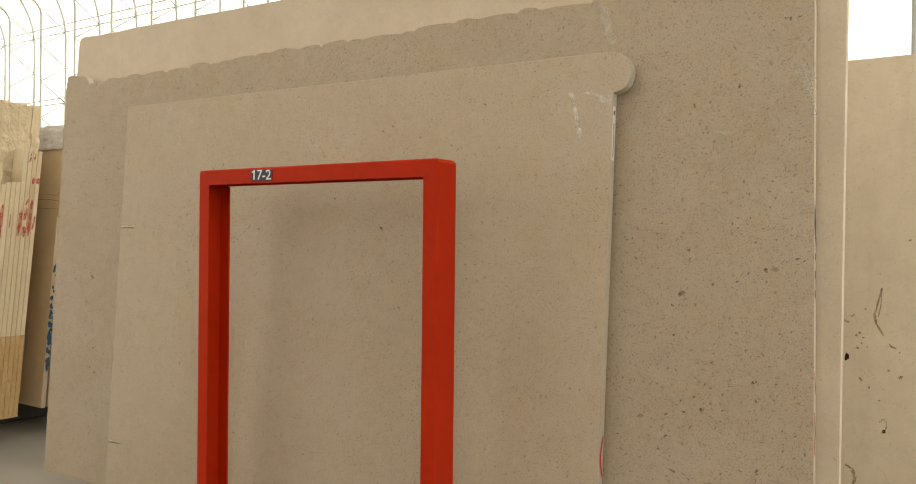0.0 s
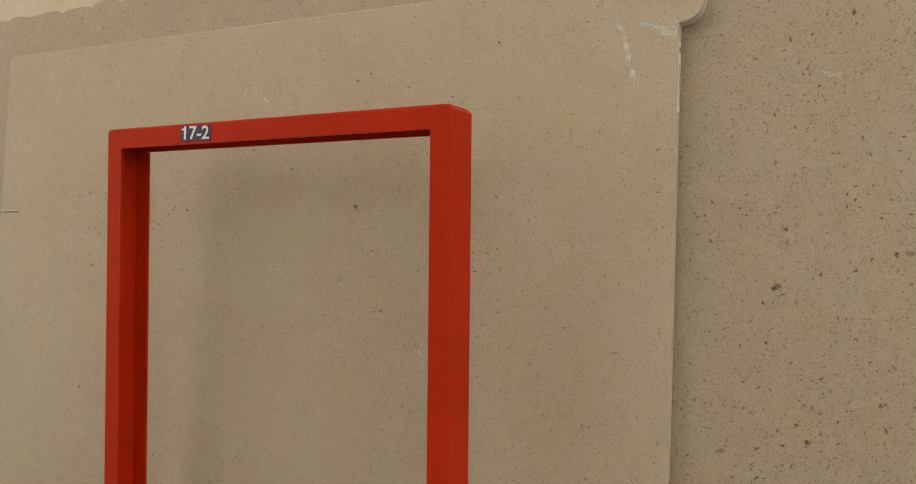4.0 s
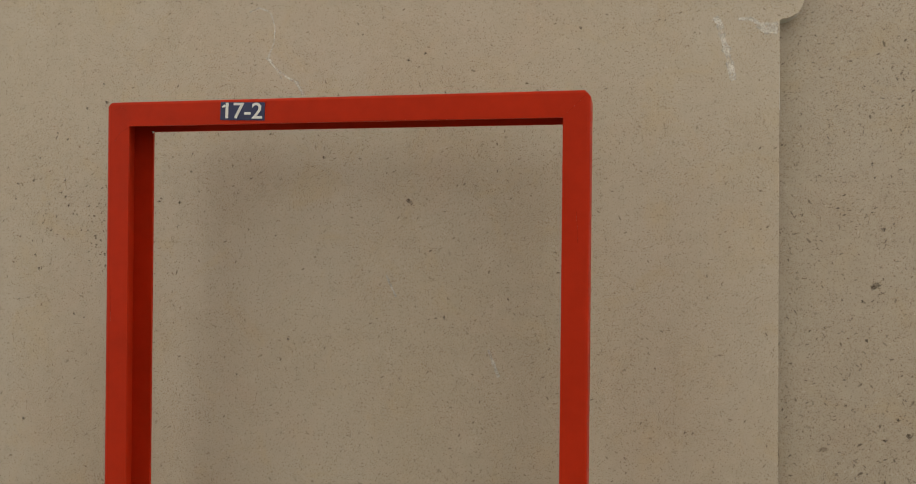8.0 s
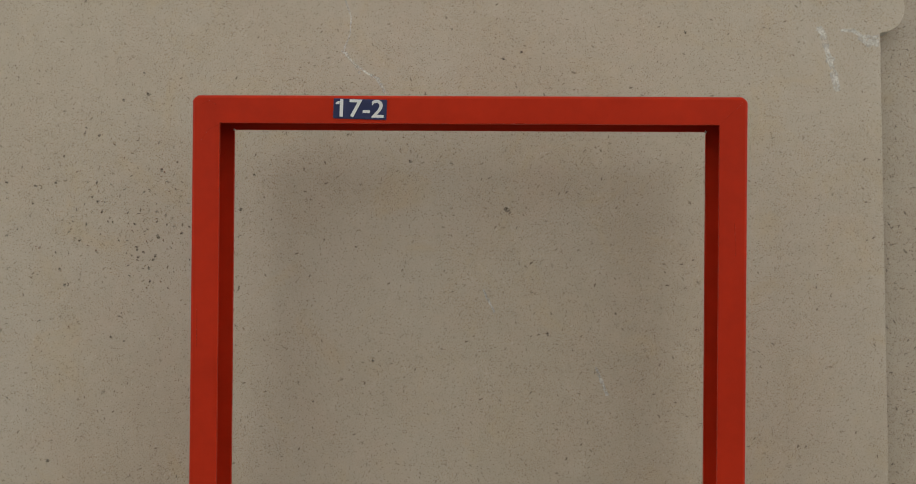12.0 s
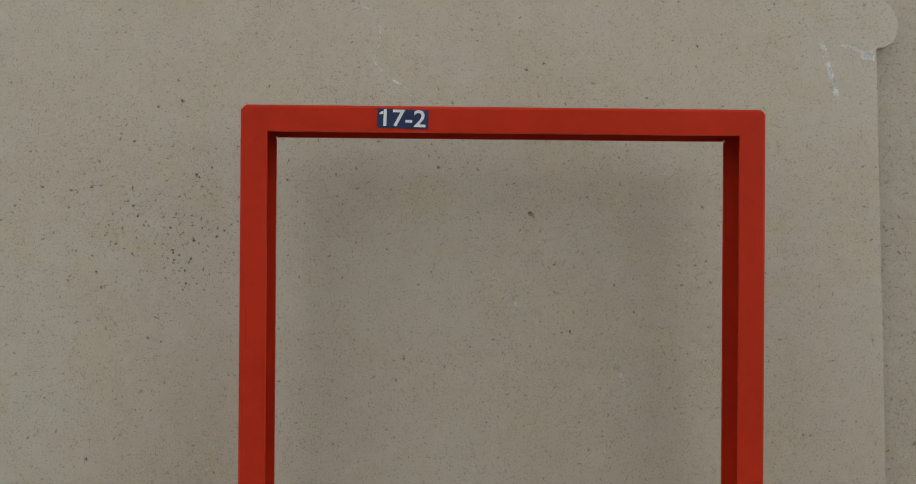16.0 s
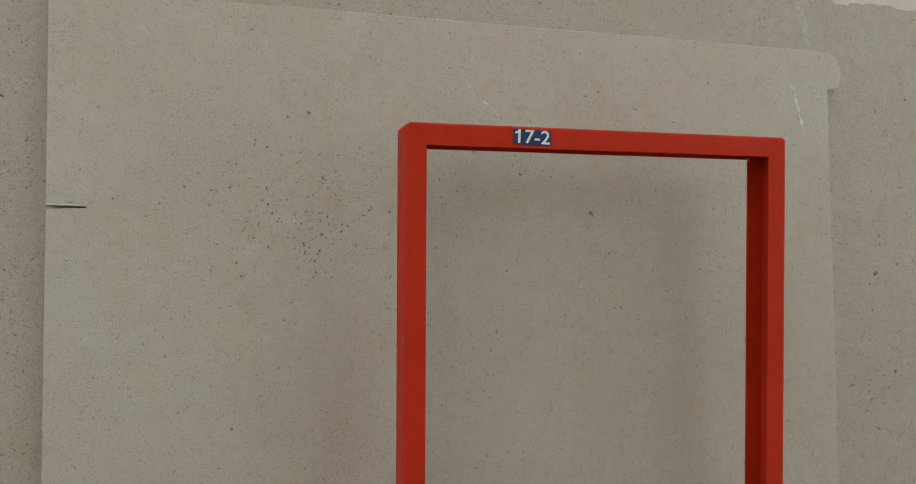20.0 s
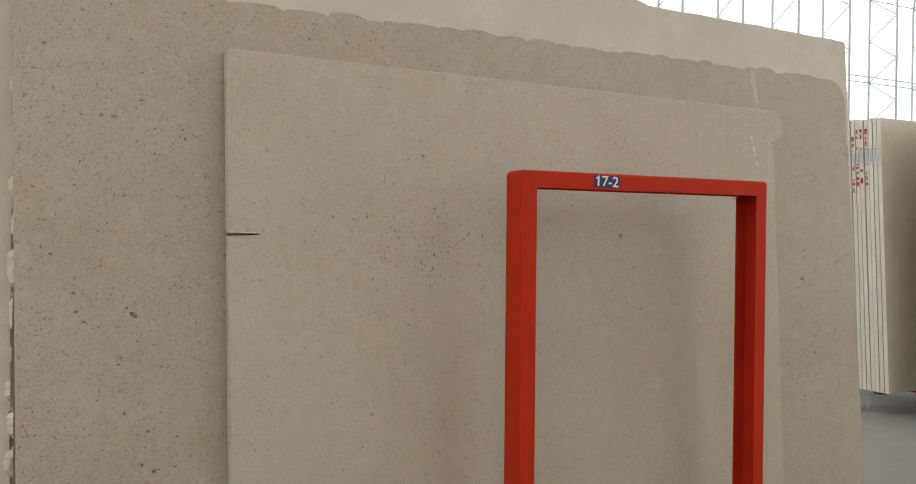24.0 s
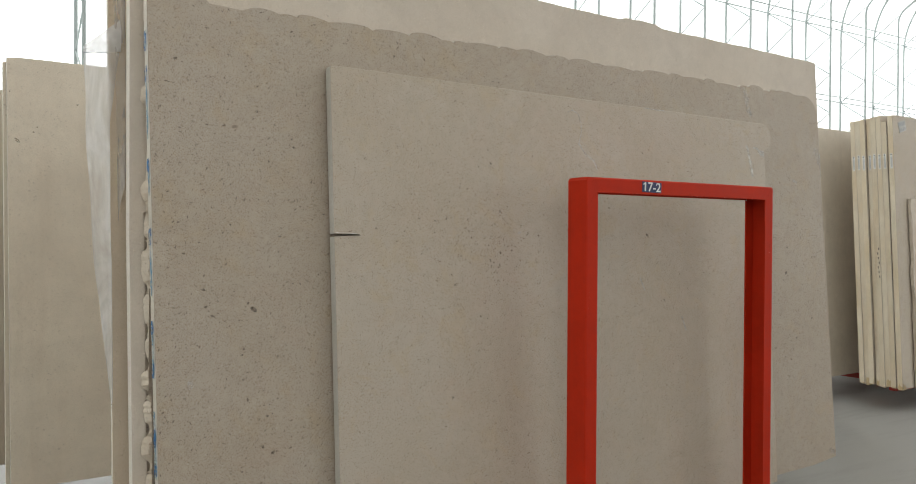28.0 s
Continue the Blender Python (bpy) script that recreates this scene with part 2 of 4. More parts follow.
def plain(name, col, rough, spec=0.4, mott=0.12, scale=30, metal=0.0, bump=0.0):
    """A painted or cast surface with soft unevenness at two scales."""
    n = Nodes(name)
    a, b = n.noise(n.obj, scale, 6, 0.6), n.noise(n.obj, scale * 0.13, 4, 0.55)
    dark = tuple(c * (1 - 2 * mott) for c in col)
    c = n.mix(n.step(n.math("ADD", n.math("MULTIPLY", a, 0.45), n.math("MULTIPLY", b, 0.55)), 0.32, 0.66), dark, col)
    if bump:
        n.bump(a, bump, 0.002)
    return n.end(c, n.step(a, 0.3, 0.7, max(0.05, rough - 0.08), rough + 0.08), spec, metal)


def smudge(name, col, most=0.95):
    """Powdery residue that lets the stone show through in grains."""
    n = Nodes(name)
    n.end(col, 0.85, 0.2)
    clear, mixer = n.t.nodes.new("ShaderNodeBsdfTransparent"), n.t.nodes.new("ShaderNodeMixShader")
    n.put(mixer, 0, n.math("MULTIPLY", n.step(n.noise(n.obj, 260, 4, 0.7), 0.30, 0.58), n.step(n.noise(n.obj, 45, 3, 0.6), 0.3, 0.65, 0.3 * most, most)))
    n.t.links.new(clear.outputs[0], mixer.inputs[1])
    n.t.links.new(n.bsdf.outputs[0], mixer.inputs[2])
    n.t.links.new(mixer.outputs[0], n.t.nodes["Material Output"].inputs[0])
    return n.mat


# layers: cells to the metre, share left empty, half length, half width, colour, strength
M_FRONT = shelly_stone("limestone_fine", (0.497, 0.434, 0.352), ((240, 0.42, 0.0012, 0.0007, (0.13, 0.075, 0.042), 0.90), (115, 0.67, 0.0024, 0.0008, (0.15, 0.092, 0.054), 0.80), (64, 0.75, 0.0034, 0.0012, (0.09, 0.057, 0.035), 0.86),
                                                                 (28, 0.905, 0.0046, 0.0021, (0.12, 0.085, 0.055), 0.85), (52, 0.74, 0.0036, 0.0011, (0.62, 0.57, 0.49), 0.4)), 1.0)
M_FLECK = shelly_stone("limestone_flecked", (0.446, 0.385, 0.313), ((230, 0.33, 0.0014, 0.0007, (0.13, 0.08, 0.046), 0.90), (120, 0.50, 0.0026, 0.0009, (0.10, 0.064, 0.038), 0.82), (70, 0.72, 0.0038, 0.0013, (0.065, 0.045, 0.031), 0.90),
                                                                     (32, 0.90, 0.0054, 0.0021, (0.09, 0.065, 0.045), 0.90), (14, 0.955, 0.0080, 0.0042, (0.16, 0.12, 0.085), 0.6), (60, 0.74, 0.0036, 0.0012, (0.58, 0.53, 0.45), 0.4)), 2.0, trend=0.045)
M_CREAM = limestone("limestone_cream", (0.60, 0.526, 0.435), (0.56, 0.481, 0.388), 0.25, 0.1, 3.0, vary=0.06)
M_BEIGE = limestone("limestone_beige", (0.56, 0.49, 0.395), (0.52, 0.44, 0.345), 0.45, 0.3, 4.0, vary=0.06, stain=(0.46, 0.36, 0.26), stains=0.25)
M_BACK = limestone("limestone_back_row", (0.715, 0.64, 0.52), (0.68, 0.595, 0.475), 0.35, 0.3, 14.0, vary=0.05, stain=(0.52, 0.42, 0.31), stains=0.3)
M_WARM = limestone("limestone_warm", (0.60, 0.50, 0.375), (0.55, 0.445, 0.32), 0.4, 0.2, 15.0, stain=(0.48, 0.36, 0.24), stains=0.3)
M_TAN = limestone("limestone_tan", (0.76, 0.61, 0.425), (0.70, 0.545, 0.365), 0.3, 0.15, 5.0, vary=0.06)
M_YELLOW = limestone("limestone_yellow", (0.82, 0.73, 0.555), (0.77, 0.65, 0.46), 0.18, 0.05, 6.0, vary=0.10, rough=0.7, stain=(0.50, 0.32, 0.13), stains=0.55)
M_PALE = limestone("limestone_pale_edge", (0.76, 0.68, 0.53), (0.70, 0.58, 0.40), 0.2, 0.05, 10.0, vary=0.14, rough=0.75, stain=(0.50, 0.34, 0.17), stains=0.6)
M_OCHRE = limestone("limestone_raw_ochre", (0.66, 0.48, 0.27), (0.58, 0.38, 0.18), 0.3, 0.4, 7.0, vary=0.08, rough=0.85, stain=(0.42, 0.24, 0.08), stains=0.6, relief=0.4)
M_SAWN = limestone("limestone_sawn_edge", (0.78, 0.74, 0.66), (0.73, 0.68, 0.59), 0.25, 0.05, 8.0, vary=0.08, rough=0.75)
M_DULL = limestone("limestone_dull_edge", (0.53, 0.51, 0.455), (0.48, 0.455, 0.395), 0.25, 0.05, 13.0, rough=0.8)
M_BROKEN = limestone("limestone_broken_edge", (0.64, 0.57, 0.47), (0.56, 0.48, 0.375), 0.5, 0.3, 9.0, rough=0.85)
M_SPLIT = limestone("limestone_split", (0.82, 0.735, 0.575), (0.74, 0.62, 0.43), 0.4, 0.3, 11.0, vary=0.06, rough=0.85, stain=(0.58, 0.40, 0.18), stains=0.5, relief=0.7)
M_CHIP = limestone("limestone_chipped", (0.62, 0.50, 0.32), (0.52, 0.38, 0.20), 0.3, 0.3, 12.0, vary=0.06, rough=0.85)
M_FOSSIL, M_RUST = smudge("fossil_grey_brown", (0.12, 0.087, 0.06), 0.94), smudge("rusty_fossil", (0.27, 0.135, 0.075), 0.85)
M_VEIN = smudge("brown_vein", (0.31, 0.23, 0.15))
M_HOLE = plain("dark_cavity", (0.03, 0.025, 0.02), 0.9, 0.1, mott=0.2, scale=200)
M_CHALK = smudge("chalky_scratch", (0.82, 0.79, 0.74), 0.85)
M_DUST = smudge("pale_rubbing", (0.78, 0.75, 0.70), 0.45)
M_RED = plain("red_gloss_paint", (0.53, 0.030, 0.009), 0.5, 0.10, mott=0.085, scale=26, bump=0.06)
# darker copy of the rack red: shade under the slabs put into colour
M_REDDARK = plain("red_paint_shaded", (0.34, 0.028, 0.015), 0.55, mott=0.15, scale=20)
M_SCUFF = smudge("scuffed_red_paint", (0.16, 0.012, 0.008), 0.4)
M_NAVY = plain("navy_plate", (0.022, 0.03, 0.10), 0.4, mott=0.08)
M_WHITE = plain("white_print", (0.80, 0.80, 0.78), 0.5, mott=0.04)
M_TAG = plain("soiled_paper", (0.58, 0.57, 0.53), 0.7, mott=0.15, scale=90)
M_BLUESOLID = plain("fresh_blue_paint", (0.035, 0.16, 0.33), 0.6, mott=0.2, scale=90)
M_BLUE, M_BLUEPALE = smudge("blue_marking_paint", (0.05, 0.20, 0.46)), smudge("faded_blue_paint", (0.17, 0.40, 0.60), 0.8)
M_NAVYPAINT = plain("dark_blue_spray", (0.02, 0.10, 0.17), 0.6, mott=0.3, scale=60)
M_STENCIL = plain("red_marking_paint", (0.62, 0.045, 0.04), 0.65, mott=0.2, scale=70)
M_BRUSH = smudge("red_dry_brush", (0.60, 0.04, 0.05), 0.97)
M_PRINT = plain("dark_print", (0.06, 0.06, 0.065), 0.6, mott=0.1)
M_PALEPRINT = plain("grey_print", (0.38, 0.38, 0.38), 0.6, mott=0.1)
M_STEEL = plain("galvanised_steel", (0.51, 0.57, 0.56), 0.55, 0.4, mott=0.08, scale=8, metal=0.1)
M_PENCIL = plain("pencil_marks", (0.16, 0.14, 0.12), 0.7, mott=0.1)
M_BLOCKER = plain("grey_blocker", (0.34, 0.33, 0.31), 0.7, mott=0.1, scale=4)
# near-black colour imitates the shade under the west slabs
M_UNDERSHADE = plain("under_slab_shade", (0.05, 0.045, 0.04), 0.6, mott=0.2, scale=25)


def concrete():
    n = Nodes("power_floated_concrete")
    a, b = n.noise(n.obj, 1.1, 7, 0.6, 0.6), n.noise(n.vmath("MULTIPLY", n.obj, (0.6, 4.0, 1.0)), 1.6, 6, 0.65, 0.8)
    g = n.noise(n.obj, 70, 5, 0.7)
    c = n.mix(n.step(a, 0.3, 0.7), (0.26, 0.255, 0.235), (0.33, 0.325, 0.30))
    c = n.mix(n.step(b, 0.5, 0.72, 0.0, 0.4), c, (0.19, 0.178, 0.155))
    c = n.mix(n.step(g, 0.45, 0.75, 0.0, 0.25), c, (0.36, 0.35, 0.33))
    n.bump(g, 0.1, 0.002)
    return n.end(c, n.step(a, 0.3, 0.7, 0.32, 0.5), 0.4)


# emission imitates daylight coming through the fabric
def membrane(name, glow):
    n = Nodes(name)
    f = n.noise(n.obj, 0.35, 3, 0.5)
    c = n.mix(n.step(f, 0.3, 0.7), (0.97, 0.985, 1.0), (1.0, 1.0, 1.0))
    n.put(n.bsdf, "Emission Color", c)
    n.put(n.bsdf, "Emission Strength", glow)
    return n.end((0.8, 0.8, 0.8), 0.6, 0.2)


def film_plastic(name, haze, col):
    n = Nodes(name)
    clear, gloss = n.t.nodes.new("ShaderNodeBsdfTransparent"), n.bsdf
    n.end(col, 0.22, 0.5)
    mixer = n.t.nodes.new("ShaderNodeMixShader")
    w = n.noise(n.vmath("MULTIPLY", n.obj, (6.0, 6.0, 1.6)), 2.2, 5, 0.6, 0.8)
    n.put(mixer, 0, n.step(w, 0.25, 0.75, haze - 0.14, haze + 0.18))
    n.t.links.new(clear.outputs[0], mixer.inputs[1])
    through_light, both = n.t.nodes.new("ShaderNodeBsdfTranslucent"), n.t.nodes.new("ShaderNodeMixShader")
    n.put(through_light, "Color", col)
    n.put(both, 0, 0.5)
    n.t.links.new(gloss.outputs[0], both.inputs[1])
    n.t.links.new(through_light.outputs[0], both.inputs[2])
    n.t.links.new(both.outputs[0], mixer.inputs[2])
    n.t.links.new(mixer.outputs[0], n.t.nodes["Material Output"].inputs[0])
    n.bump(n.noise(n.vmath("MULTIPLY", n.obj, (14.0, 14.0, 3.0)), 2.0, 4), 0.5, 0.01)
    return n.mat


M_FLOOR = concrete()
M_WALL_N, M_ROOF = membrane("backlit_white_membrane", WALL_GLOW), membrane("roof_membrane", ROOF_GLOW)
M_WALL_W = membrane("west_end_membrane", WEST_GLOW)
M_WALL_S, M_WALL_END = membrane("glowing_south_membrane", SOUTH_GLOW), membrane("end_membrane", END_GLOW)
M_FOLD = film_plastic("thin_polythene", 0.30, (0.95, 0.95, 0.94))
M_FLAP = film_plastic("folded_polythene", 0.66, (0.80, 0.80, 0.79))
M_FILM, M_WRAP = film_plastic("clear_polythene", 0.46, (0.87, 0.88, 0.88)), plain("grey_stretch_wrap", (0.84, 0.875, 0.93), 0.35, 0.5, mott=0.16, scale=55, bump=0.9)

# ---- mesh helpers ----


def mesh(name, verts, faces, mats, idx=None, smooth=False):
    me = bpy.data.meshes.new(name)
    me.from_pydata(verts, [], faces)
    for m in mats:
        me.materials.append(m)
    if idx:
        me.polygons.foreach_set("material_index", idx)
    if smooth:
        me.polygons.foreach_set("use_smooth", [True] * len(faces))
    me.update()
    return me


def part(name, me, parent, label="", m=None):
    ob = new(name, me)
    ob.parent = parent
    if m is not None:
        ob.matrix_basis = m
    return tagged(ob, label)


def box(name, x0, y0, z0, x1, y1, z1, mat, bev=0.003):
    """A box with chamfered edges."""
    bm = bmesh.new()
    bmesh.ops.create_cube(bm, size=1)
    for v in bm.verts:
        v.co = Vector(((x0 + x1) / 2 + v.co.x * (x1 - x0), (y0 + y1) / 2 + v.co.y * (y1 - y0), (z0 + z1) / 2 + v.co.z * (z1 - z0)))
    if bev:
        bmesh.ops.bevel(bm, geom=bm.edges[:], offset=bev, segments=2, affect="EDGES", profile=0.5)
    me = bpy.data.meshes.new(name)
    bm.to_mesh(me)
    bm.free()
    me.materials.append(mat)
    return me


def tube(name, pts, r, mat, sides=8):
    """A round bar along a line of points."""
    verts, faces = [], []
    pts = [Vector(p) for p in pts]
    for i, p in enumerate(pts):
        d = (pts[min(i + 1, len(pts) - 1)] - pts[max(i - 1, 0)]).normalized()
        a = d.orthogonal().normalized() if abs(d.x) > 0.9 else d.cross(Vector((1, 0, 0))).normalized()
        b = d.cross(a)
        for k in range(sides):
            w = 2 * math.pi * k / sides
            verts.append(p + r * (a * math.cos(w) + b * math.sin(w)))
    for i in range(len(pts) - 1):
        for k in range(sides):
            q = i * sides
            faces.append((q + k, q + (k + 1) % sides, q + sides + (k + 1) % sides, q + sides + k))
    faces += [tuple(range(sides))[::-1], tuple(range(len(verts) - sides, len(verts)))]
    return mesh(name, verts, faces, [mat], smooth=True)


def run(a, b, step, amp, freq, seed, tooth=0.0):
    """Points from a to b (b left out) along an edge that strays sideways like broken stone."""
    a, b = Vector(a), Vector(b)
    d = b - a
    n, u = max(1, int(d.length / step)), d.normalized()
    side = Vector((u.y, -u.x))
    out = []
    for i in range(n):
        s = d.length * i / n
        o = amp * noise.fractal(Vector((s * freq, seed, 0)), 0.8, 2.1, 4)
        o -= tooth * abs(math.sin(s * 13 + 2 * noise.noise(Vector((s * 3, seed, 5)))))
        fade = min(1, s * 12, (d.length - s) * 12)
        out.append(tuple(a + u * s + side * o * fade))
    return out


def lumps(x0, x1, z0, z1, seed):
    """A quarry-broken top edge from x0 down to x1: rounded lumps of uneven width, parted by small sharp notches."""
    r, x, out = random.Random(seed), x0, []
    while x > x1 + 0.02:
        w = min(r.choice((r.uniform(0.05, 0.10), r.uniform(0.09, 0.20))), x - x1)
        high, lean, drop = r.uniform(0.004, 0.015) * min(1, w / 0.13), r.uniform(0.6, 1.6), r.uniform(-0.006, 0.006)
        for k in range(12):
            q = k / 12
            base = z0 + (z1 - z0) * (x0 - x + w * q) / (x0 - x1) - 0.012 + drop
            out.append((x - w * q, base + high * math.sin(math.pi * q ** lean) ** 0.6 + 0.0015 * noise.noise(Vector((x * 60 + k * 1.7, seed, 0)))))
        x -= w
    return out


def bow(cx, cz, r, a0, a1, n):
    return [(cx + r * math.cos(radians(a0 + (a1 - a0) * i / n)), cz + r * math.sin(radians(a0 + (a1 - a0) * i / n))) for i in range(n + 1)]


def slab_mesh(name, outline, thick, face, edge, rough=0.0, inset=0.0015, rake=None):
    """A stone slab: the outline (x, z) runs anticlockwise as seen from the front, which lies at y = 0."""
    n = len(outline)
    P = [Vector(p) for p in outline]
    norm = []
    for i in range(n):
        d = (P[(i + 1) % n] - P[i - 1])
        d = d.normalized() if d.length > 1e-9 else Vector((1, 0))
        norm.append(Vector((d.y, -d.x)))
    rows = [(0, -inset), (inset, 0)]
    rows += [(thick * k, None) for k in (0.3, 0.55, 0.8)] if rough else []
    rows += [(thick - inset, 0), (thick, -inset)]
    verts, faces, idx = [], [], []
    for y, off in rows:
        for p, m in zip(P, norm):
            o = off if off is not None else rough * noise.fractal(Vector((p.x * 28, y * 60, p.y * 28)), 0.9, 2, 3)
            if rake and p.x < rake[0]:
                o -= rake[1] * (1 - y / thick)
            verts.append((p.x + m.x * o, y, p.y + m.y * o))
    faces.append(tuple(range(n)))
    idx.append(0)
    for k in range(len(rows) - 1):
        for i in range(n):
            j = (i + 1) % n
            faces.append((k * n + j, k * n + i, (k + 1) * n + i, (k + 1) * n + j))
            idx.append(0 if k == 0 else 1)
    faces.append(tuple(range((len(rows) - 1) * n, len(rows) * n))[::-1])
    idx.append(0)
    return mesh(name, verts, faces, [face, edge], idx)


def blob(name, r, mat, seed, flat=1.0, tall=0.0012, n=12):
    """A flat, uneven fleck that stands a hair proud of the face."""
    verts = []
    for k in range(n):
        w = 2 * math.pi * k / n
        q = r * (1 + 0.75 * noise.noise(Vector((math.cos(w) * 1.9, math.sin(w) * 1.9, seed * 3.7))))
        verts.append((q * math.cos(w) * flat, -tall * 0.5, q * math.sin(w)))
    verts += [(v[0] * 1.12, 0.0006, v[2] * 1.12) for v in verts]
    faces = [tuple(range(n))] + [((k + 1) % n, k, n + k, n + (k + 1) % n) for k in range(n)]
    return mesh(name, verts, faces, [mat])


def smear(name, pts, width, mat, seed, tall=0.0008):
    """A scratch or brush stroke along points (x, z) on a face, with ragged sides."""
    line = []
    for a, b in zip(pts, pts[1:]):
        line += [Vector(a).lerp(Vector(b), k / 6) for k in range(6)]
    line.append(Vector(pts[-1]))
    verts, faces = [], []
    for i, p in enumerate(line):
        d = (line[min(i + 1, len(line) - 1)] - line[max(i - 1, 0)]).normalized()
        w = width * (0.35 + 0.9 * abs(noise.noise(Vector((i * 0.61, seed, 2.0)))))
        s = Vector((d.y, -d.x)) * w
        verts += [(p.x + s.x, -tall, p.y + s.y), (p.x - s.x, -tall, p.y - s.y)]
    for i in range(len(line) - 1):
        faces.append((2 * i, 2 * i + 1, 2 * i + 3, 2 * i + 2))
    return mesh(name, verts, faces, [mat])


def letters(name, body, size, mat, bold=0.0, deep=0.0006):
    cu = bpy.data.curves.new(name, "FONT")
    cu.body, cu.size, cu.offset, cu.extrude, cu.align_x, cu.align_y = body, size, bold, deep, "CENTER", "CENTER"
    ob = new(name, cu)
    me = bpy.data.meshes.new_from_object(ob.evaluated_get(bpy.context.evaluated_depsgraph_get()))
    bpy.data.objects.remove(ob)
    me.materials.clear()
    me.materials.append(mat)
    return me


# ---- the hall ----
HALL = pose(0, 0, 0) @ pose(-2.4, -2.1, 0, 0, 0, -0.6) @ pose(2.4, 2.1, 0)
WALL_Y, KNEE, SLOPE, BAY, DEPTH, FIRST = 16.24, 10.35, 33.0, 2.37, 1.05, 0.37
RUN = math.tan(radians(SLOPE))
ground = mesh("floor", [(-60, -30, 0), (60, -30, 0), (60, 30, 0), (-60, 30, 0), (-60, -30, -0.2), (60, -30, -0.2), (60, 30, -0.2), (-60, 30, -0.2)],
              [(0, 1, 2, 3), (7, 6, 5, 4), (0, 4, 5, 1), (1, 5, 6, 2), (2, 6, 7, 3), (3, 7, 4, 0)], [M_FLOOR])
tagged(new("floor", ground), "grey power-floated concrete floor of a storage hall", "floor", kind="structure")


def shell(name, label, me, cat):
    ob = new(name, me)
    ob.matrix_basis = HALL
    return tagged(ob, label, cat, kind="structure")


ym, top = WALL_Y + DEPTH + 0.1, KNEE + 0.9
ridge = top + RUN * ym
shell("wall_north", "white translucent membrane wall glowing in place of daylight", box("wall_north", -46, ym, 0, 46, ym + 0.03, top, M_WALL_N, 0), "wall")
# south, end and roof membranes are unseen; their glow is added light
shell("wall_south", "white translucent membrane wall glowing in place of daylight", box("wall_south", -46, -ym - 0.03, 0, 46, -ym, top, M_WALL_S, 0), "wall")
shell("wall_east", "white membrane end wall, unseen, glowing to light the slabs", box("wall_east", 46, -ym, 0, 46.03, ym, ridge, M_WALL_END, 0), "wall")
shell("wall_west", "white membrane end wall, unseen, glowing to light the slabs", box("wall_west", -46.03, -ym, 0, -46, ym, ridge, M_WALL_W, 0), "wall")
rv = [(x, y, z + dz) for dz in (0, 0.03) for x in (-46, 46) for y, z in ((-ym, top), (0, ridge), (ym, top))]
rf = [(0, 1, 4, 3), (1, 2, 5, 4), (6, 9, 10, 7), (7, 10, 11, 8), (0, 3, 9, 6), (2, 8, 11, 5), (0, 6, 7, 1), (1, 7, 8, 2), (3, 4, 10, 9), (4, 5, 11, 10)]
# unseen wall added behind the camera to block frontal light
shell("wall_blocker", "plain grey wall, unseen, added to block light from the slabs", box("wall_blocker", -1.45, -3.8, 0, 1.45, -3.6, 3.2, M_BLOCKER, 0.005), "wall")
shell("ceiling", "white translucent membrane roof in two slopes, glowing in place of daylight", mesh("ceiling", rv, rf, [M_ROOF]), "roof")


def chord(y, corner, radius):
    """One leg, the rounded knee and the slope up to the ridge, then the same down the other side."""
    cut = radius * math.tan(radians((90 - SLOPE) / 2))
    pts = [(0, y, 0), (0, y, corner - cut)]
    for k in range(1, 9):
        w = radians((90 - SLOPE) * k / 8)
        pts.append((0, y - radius + radius * math.cos(w), corner - cut + radius * math.sin(w)))
    half = pts + [(0, 0, corner + RUN * y)]
    return half + [(0, -q[1], q[2]) for q in half[-2::-1]]


arch = new("arch_truss")
tagged(arch, "pale grey-green galvanised lattice arch truss along the membrane wall", "truss", "arch trusses of the hall", "")
part("inner_chord", tube("inner_chord", chord(WALL_Y, KNEE, 0.6), 0.042, M_STEEL), arch)
part("outer_chord", tube("outer_chord", chord(WALL_Y + DEPTH, KNEE + 0.57, 3.0), 0.042, M_STEEL), arch)
rise = 0.728
for k in range(13):
    za = 0.836 + rise * k
    y0, y1 = (WALL_Y + DEPTH, WALL_Y) if k % 2 == 0 else (WALL_Y, WALL_Y + DEPTH)
    part("brace", tube("brace", [(0, y0, za), (0, y1, za + rise)], 0.023, M_STEEL, 5), arch)
arch.matrix_basis = HALL @ pose(FIRST - 19 * BAY, 0, 0)
for k in range(-18, 19):
    copy_thing(arch, HALL @ pose(FIRST + k * BAY, 0, 0))
for z in (3.75, 6.66, 9.57):
    for y in (WALL_Y + 0.32, WALL_Y + DEPTH):
        ob = new("purlin", tube("purlin", [(-45, y - 0.05, z), (45, y - 0.05, z)], 0.024, M_STEEL, 6))
        ob.matrix_basis = HALL
        tagged(ob, "thin galvanised steel purlin running along the trusses", "purlin", "purlins of the hall", "structure")

# ---- the red rack with its number ----
rack = new("slab_rack")
tagged(rack, "red painted steel slab rack frame of rectangular tube, numbered 17-2", "rack")
W, T, DEEP, TOP = 0.5165, 0.0525, 0.098, 1.4930


